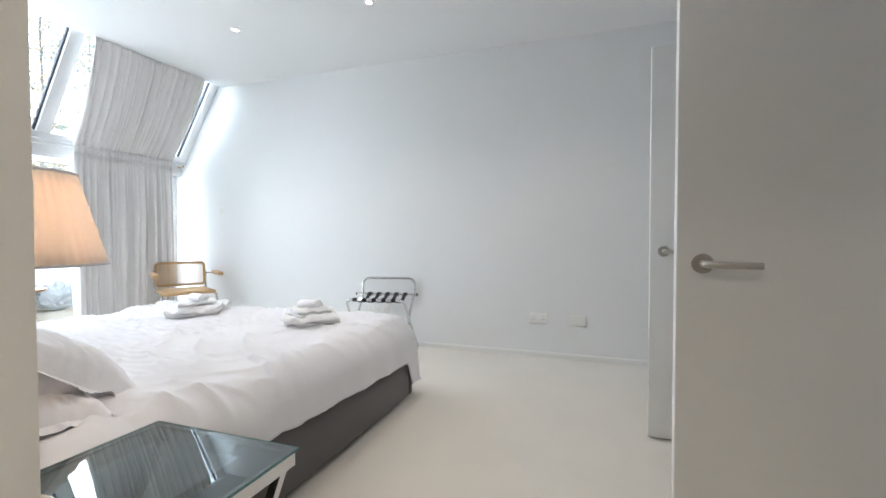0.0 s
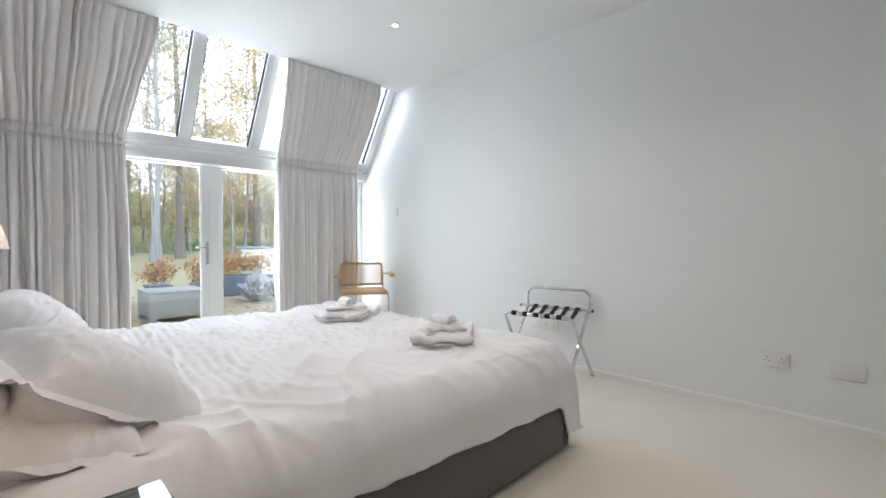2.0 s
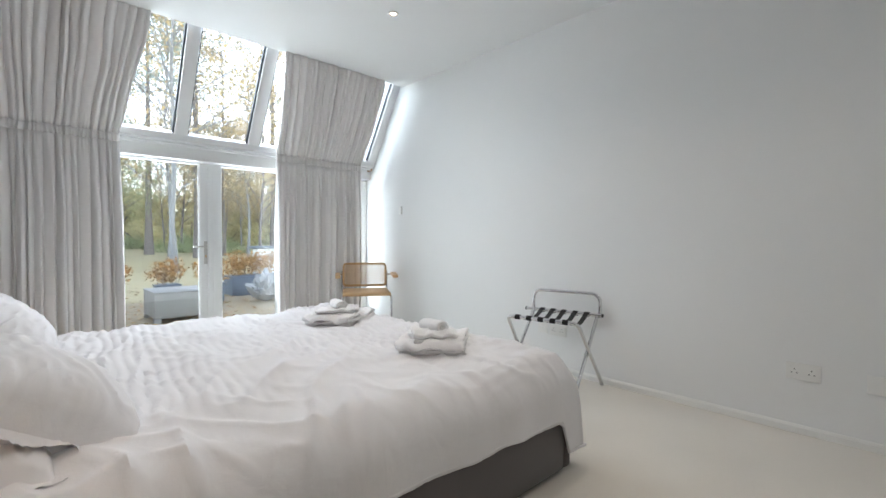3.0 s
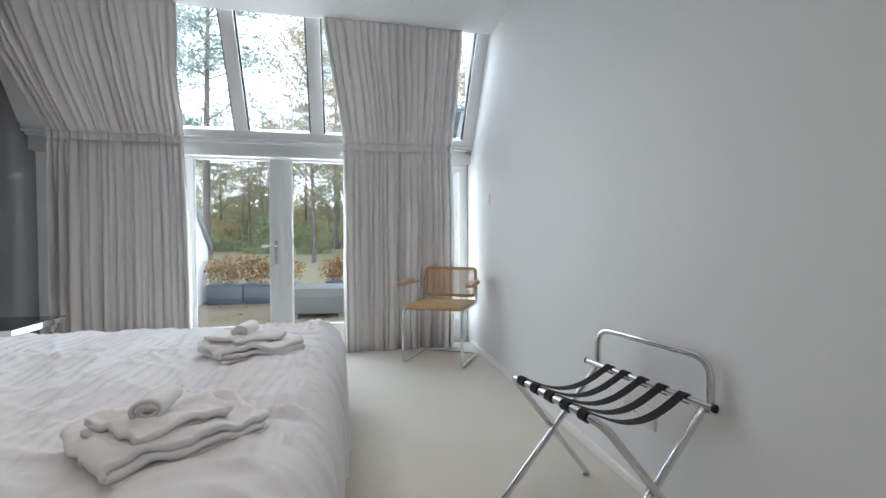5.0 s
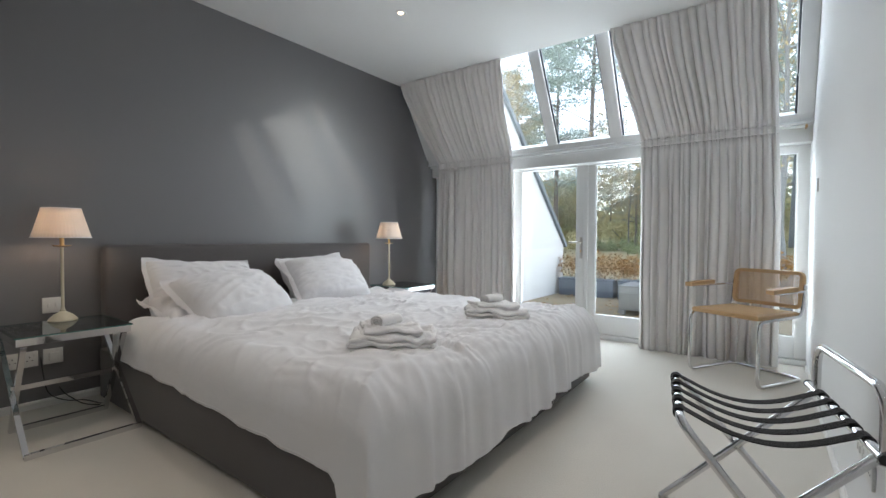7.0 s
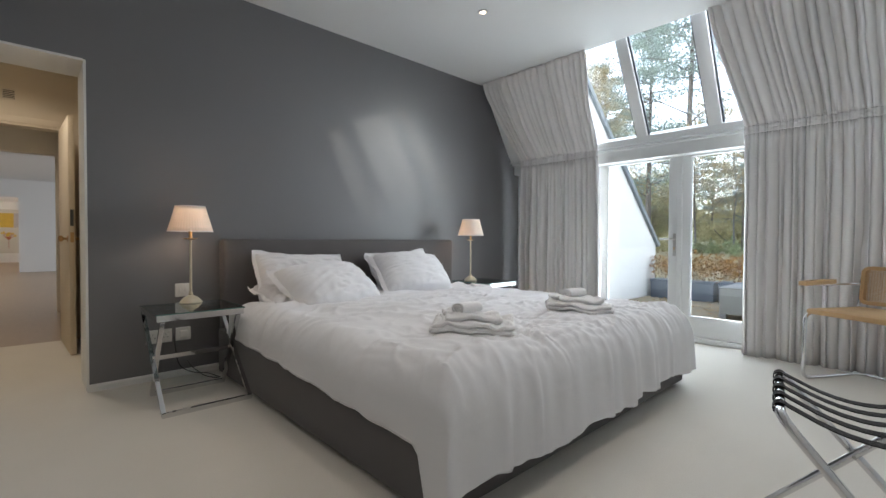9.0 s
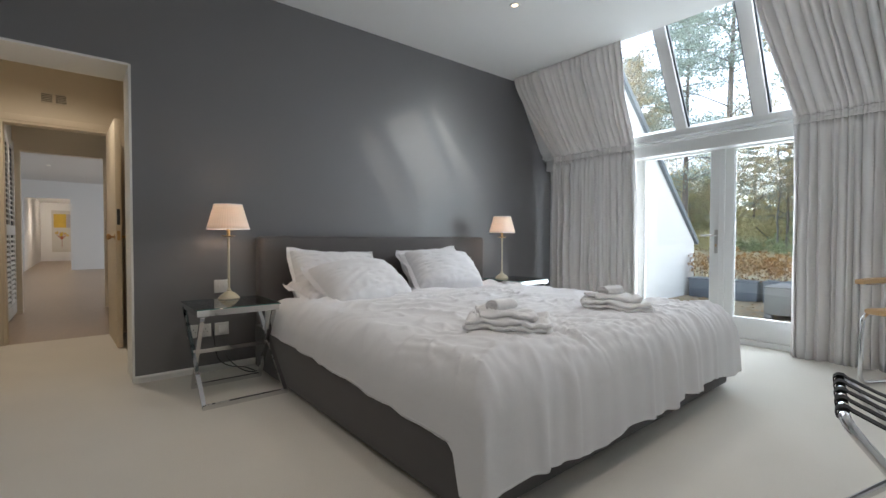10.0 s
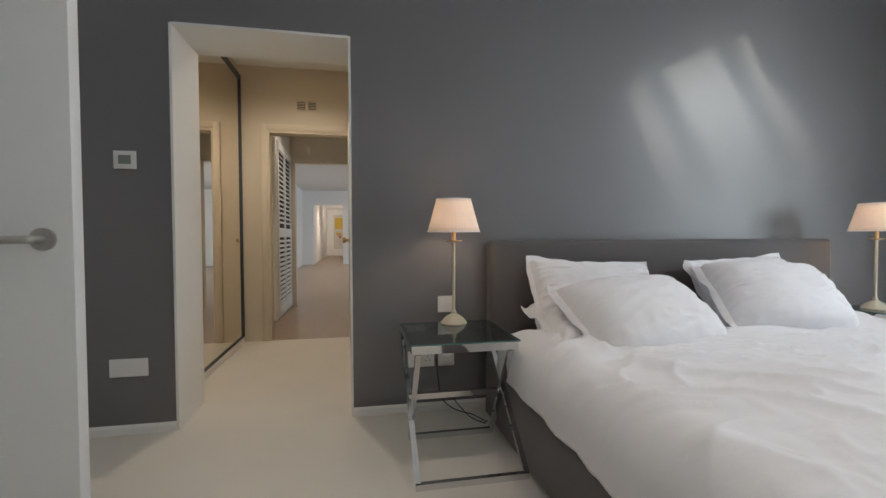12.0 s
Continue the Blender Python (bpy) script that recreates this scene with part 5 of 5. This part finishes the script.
PINES = [pine(3, 15, 0.55, 0.4), pine(8, 17, 0.45, -0.3), pine(15, 13, 0.7, 0.2)]
BIRCHES = [birch(4, 12, GOLD, BIRCH, 0.2, 10), birch(9, 13, GOLD, BIRCH, 0.24, 10)]
BROAD = [birch(12, 11, GOLD, BARK, 0.30, 26), birch(17, 9, GREEN, BARK, 0.32, 30)]


def plant(proto, x, y, turn, scale=1.0, used=set()):
    m = pose(x, y, GZ - 0.05 + (0.0 if x > -60 else 0.2), 0, 0, turn) @ Matrix.Diagonal((scale, scale, scale, 1))
    if proto.name in used:
        t = copy_thing(proto, pose(0, 0, 0))
    else:
        used.add(proto.name)
        t = proto
    t.matrix_world = m
    return t


for proto, x, y, turn, s in (
    (BIRCHES[0], -14.6, 3.7, 30, 1.0), (PINES[0], -28.0, 5.3, 0, 1.1), (PINES[1], -23.0, 6.4, 80, 1.0), (PINES[1], -28.5, 12.2, 10, 1.25),
    (PINES[0], -20.9, -3.4, 140, 1.0), (BIRCHES[1], -20.4, 4.7, 200, 0.9), (BROAD[0], -24.5, 8.0, 0, 1.0), (BIRCHES[0], -22.0, 8.3, 100, 0.85),
    # the pine at (-11.1, 11.40) stands unseen, added to block one stripe of sun
    (PINES[2], -27.0, -7.5, 60, 1.1), (BROAD[0], -26.0, -11.0, 120, 1.1), (BROAD[0], -19.5, -7.5, 200, 0.75), (PINES[1], -33.0, 1.6, 200, 1.0), (PINES[0], -24.5, 15.5, 260, 1.0), (BIRCHES[1], -18.0, 9.6, 60, 1.0), (PINES[1], -11.1, 11.40, 30, 1.0), (BROAD[0], -17.5, 1.2, 40, 0.8),  (BROAD[1], -22.5, 2.6, 160, 0.7), (BROAD[0], -16.5, 6.9, 220, 0.75),
):
    plant(proto, x, y, turn, s)
rnd = random.Random(40)
for i in range(110):
    far = rnd.uniform(31, 60)
    an = radians(-48 + 100 * (i + rnd.random()) / 110)
    x, y = -far * math.cos(an), 2 + far * math.sin(an)
    plant(rnd.choice([PINES[0], PINES[2], BROAD[0], BROAD[0], BROAD[0], BROAD[1], BIRCHES[1], BIRCHES[0]]), x, y, rnd.uniform(0, 360), rnd.uniform(0.65, 1.0))


def shrub(seed, leaf, label):
    r = random.Random(seed)
    t = thing("shrub", label, "shrub", pose(0, 0, -50), group="garden shrubs")
    b = bmesh.new()
    for _ in range(16):
        leaf_cloud(b, Vector((r.uniform(-0.9, 0.9), r.uniform(-1.1, 1.1), r.uniform(0.3, 1.1))), 0.55, 90, 0.075, r, 0.8)
    part("foliage", b, leaf, t, smooth=False)
    b = bmesh.new()
    for _ in range(7):
        sweep(b, [(r.uniform(-0.2, 0.2), r.uniform(-0.2, 0.2), 0), (r.uniform(-0.8, 0.8), r.uniform(-0.9, 0.9), r.uniform(0.6, 1.1))], 0.02, n=4)
    part("stems", b, BARK, t)
    return t


bush = shrub(2, GREEN, "rounded green evergreen shrub at the edge of the lawn")
tall = shrub(6, OLIVE, "tall olive and yellow autumn shrub before the woods")
spots = [(-26.2, 0.6, 1.0), (-27.5, -2.2, 1.2), (-25.0, 3.0, 0.8), (-30.0, 6.8, 1.1), (-31, -6, 1.3), (-24.0, -10.5, 1.1), (-33.0, 10.5, 1.3), (-27, 9.6, 0.9), (-34, 2.0, 1.4), (-29, -12, 1.3), (-35, 15, 1.5), (-36, -2, 1.5), (-36, 6, 1.5)]
for i, (x, y, s) in enumerate(spots):
    s *= 0.65
    t = bush if i == 0 else copy_thing(bush, pose(0, 0, 0))
    t.matrix_world = pose(x, y, GZ - 0.05, 0, 0, 47 * i) @ Matrix.Diagonal((s, s, s, 1))

rnd = random.Random(77)
for i in range(26):
    far = rnd.uniform(32, 46)
    an = radians(-45 + 92 * (i + rnd.random()) / 26)
    s = rnd.uniform(1.0, 2.0)
    t = tall if i == 0 else copy_thing(tall if i % 5 else bush, pose(0, 0, 0))
    t.matrix_world = pose(-far * math.cos(an), 2 + far * math.sin(an), GZ - 0.1, 0, 0, 61 * i) @ Matrix.Diagonal((s, s, s * 1.15, 1))

for i in range(30):
    an = radians(-47 + 96 * (i + rnd.random()) / 30)
    far, s = rnd.uniform(46, 58), rnd.uniform(2.4, 4.2)
    t = copy_thing(tall, pose(0, 0, 0))
    t.matrix_world = pose(-far * math.cos(an), 2 + far * math.sin(an), GZ, 0, 0, 61 * i) @ Matrix.Diagonal((s, s, s * 1.3, 1))


# fallen leaves on the terrace and the near lawn
def fallen(label, leaf, count, seed):
    r = random.Random(seed)
    b = bmesh.new()
    for _ in range(count):
        x, y = -4.95 - 9.0 * r.random() ** 1.4, r.uniform(0.3, 9.0)
        if x > -8.7 and 3.45 < y < 4.3:
            continue
        an, s = r.uniform(0, 6.28), r.uniform(0.02, 0.042)
        c, d, z = math.cos(an) * s, math.sin(an) * s, GZ + r.uniform(0.002, 0.01)
        up = r.uniform(0.0, 0.018)
        b.faces.new([b.verts.new((x + c, y + d, z)), b.verts.new((x - d * 0.6, y + c * 0.6, z + up)), b.verts.new((x - c, y - d, z)), b.verts.new((x + d * 0.6, y - c * 0.6, z + up))])
    tagged(mesh_object("fallen_leaves", b, leaf, None, "", False), label, "leaves", "", "stuff")


fallen("scattered russet fallen leaves on the terrace and lawn", ORANGE, 2200, 5)
fallen("scattered golden fallen leaves on the terrace and lawn", GOLD, 2200, 6)
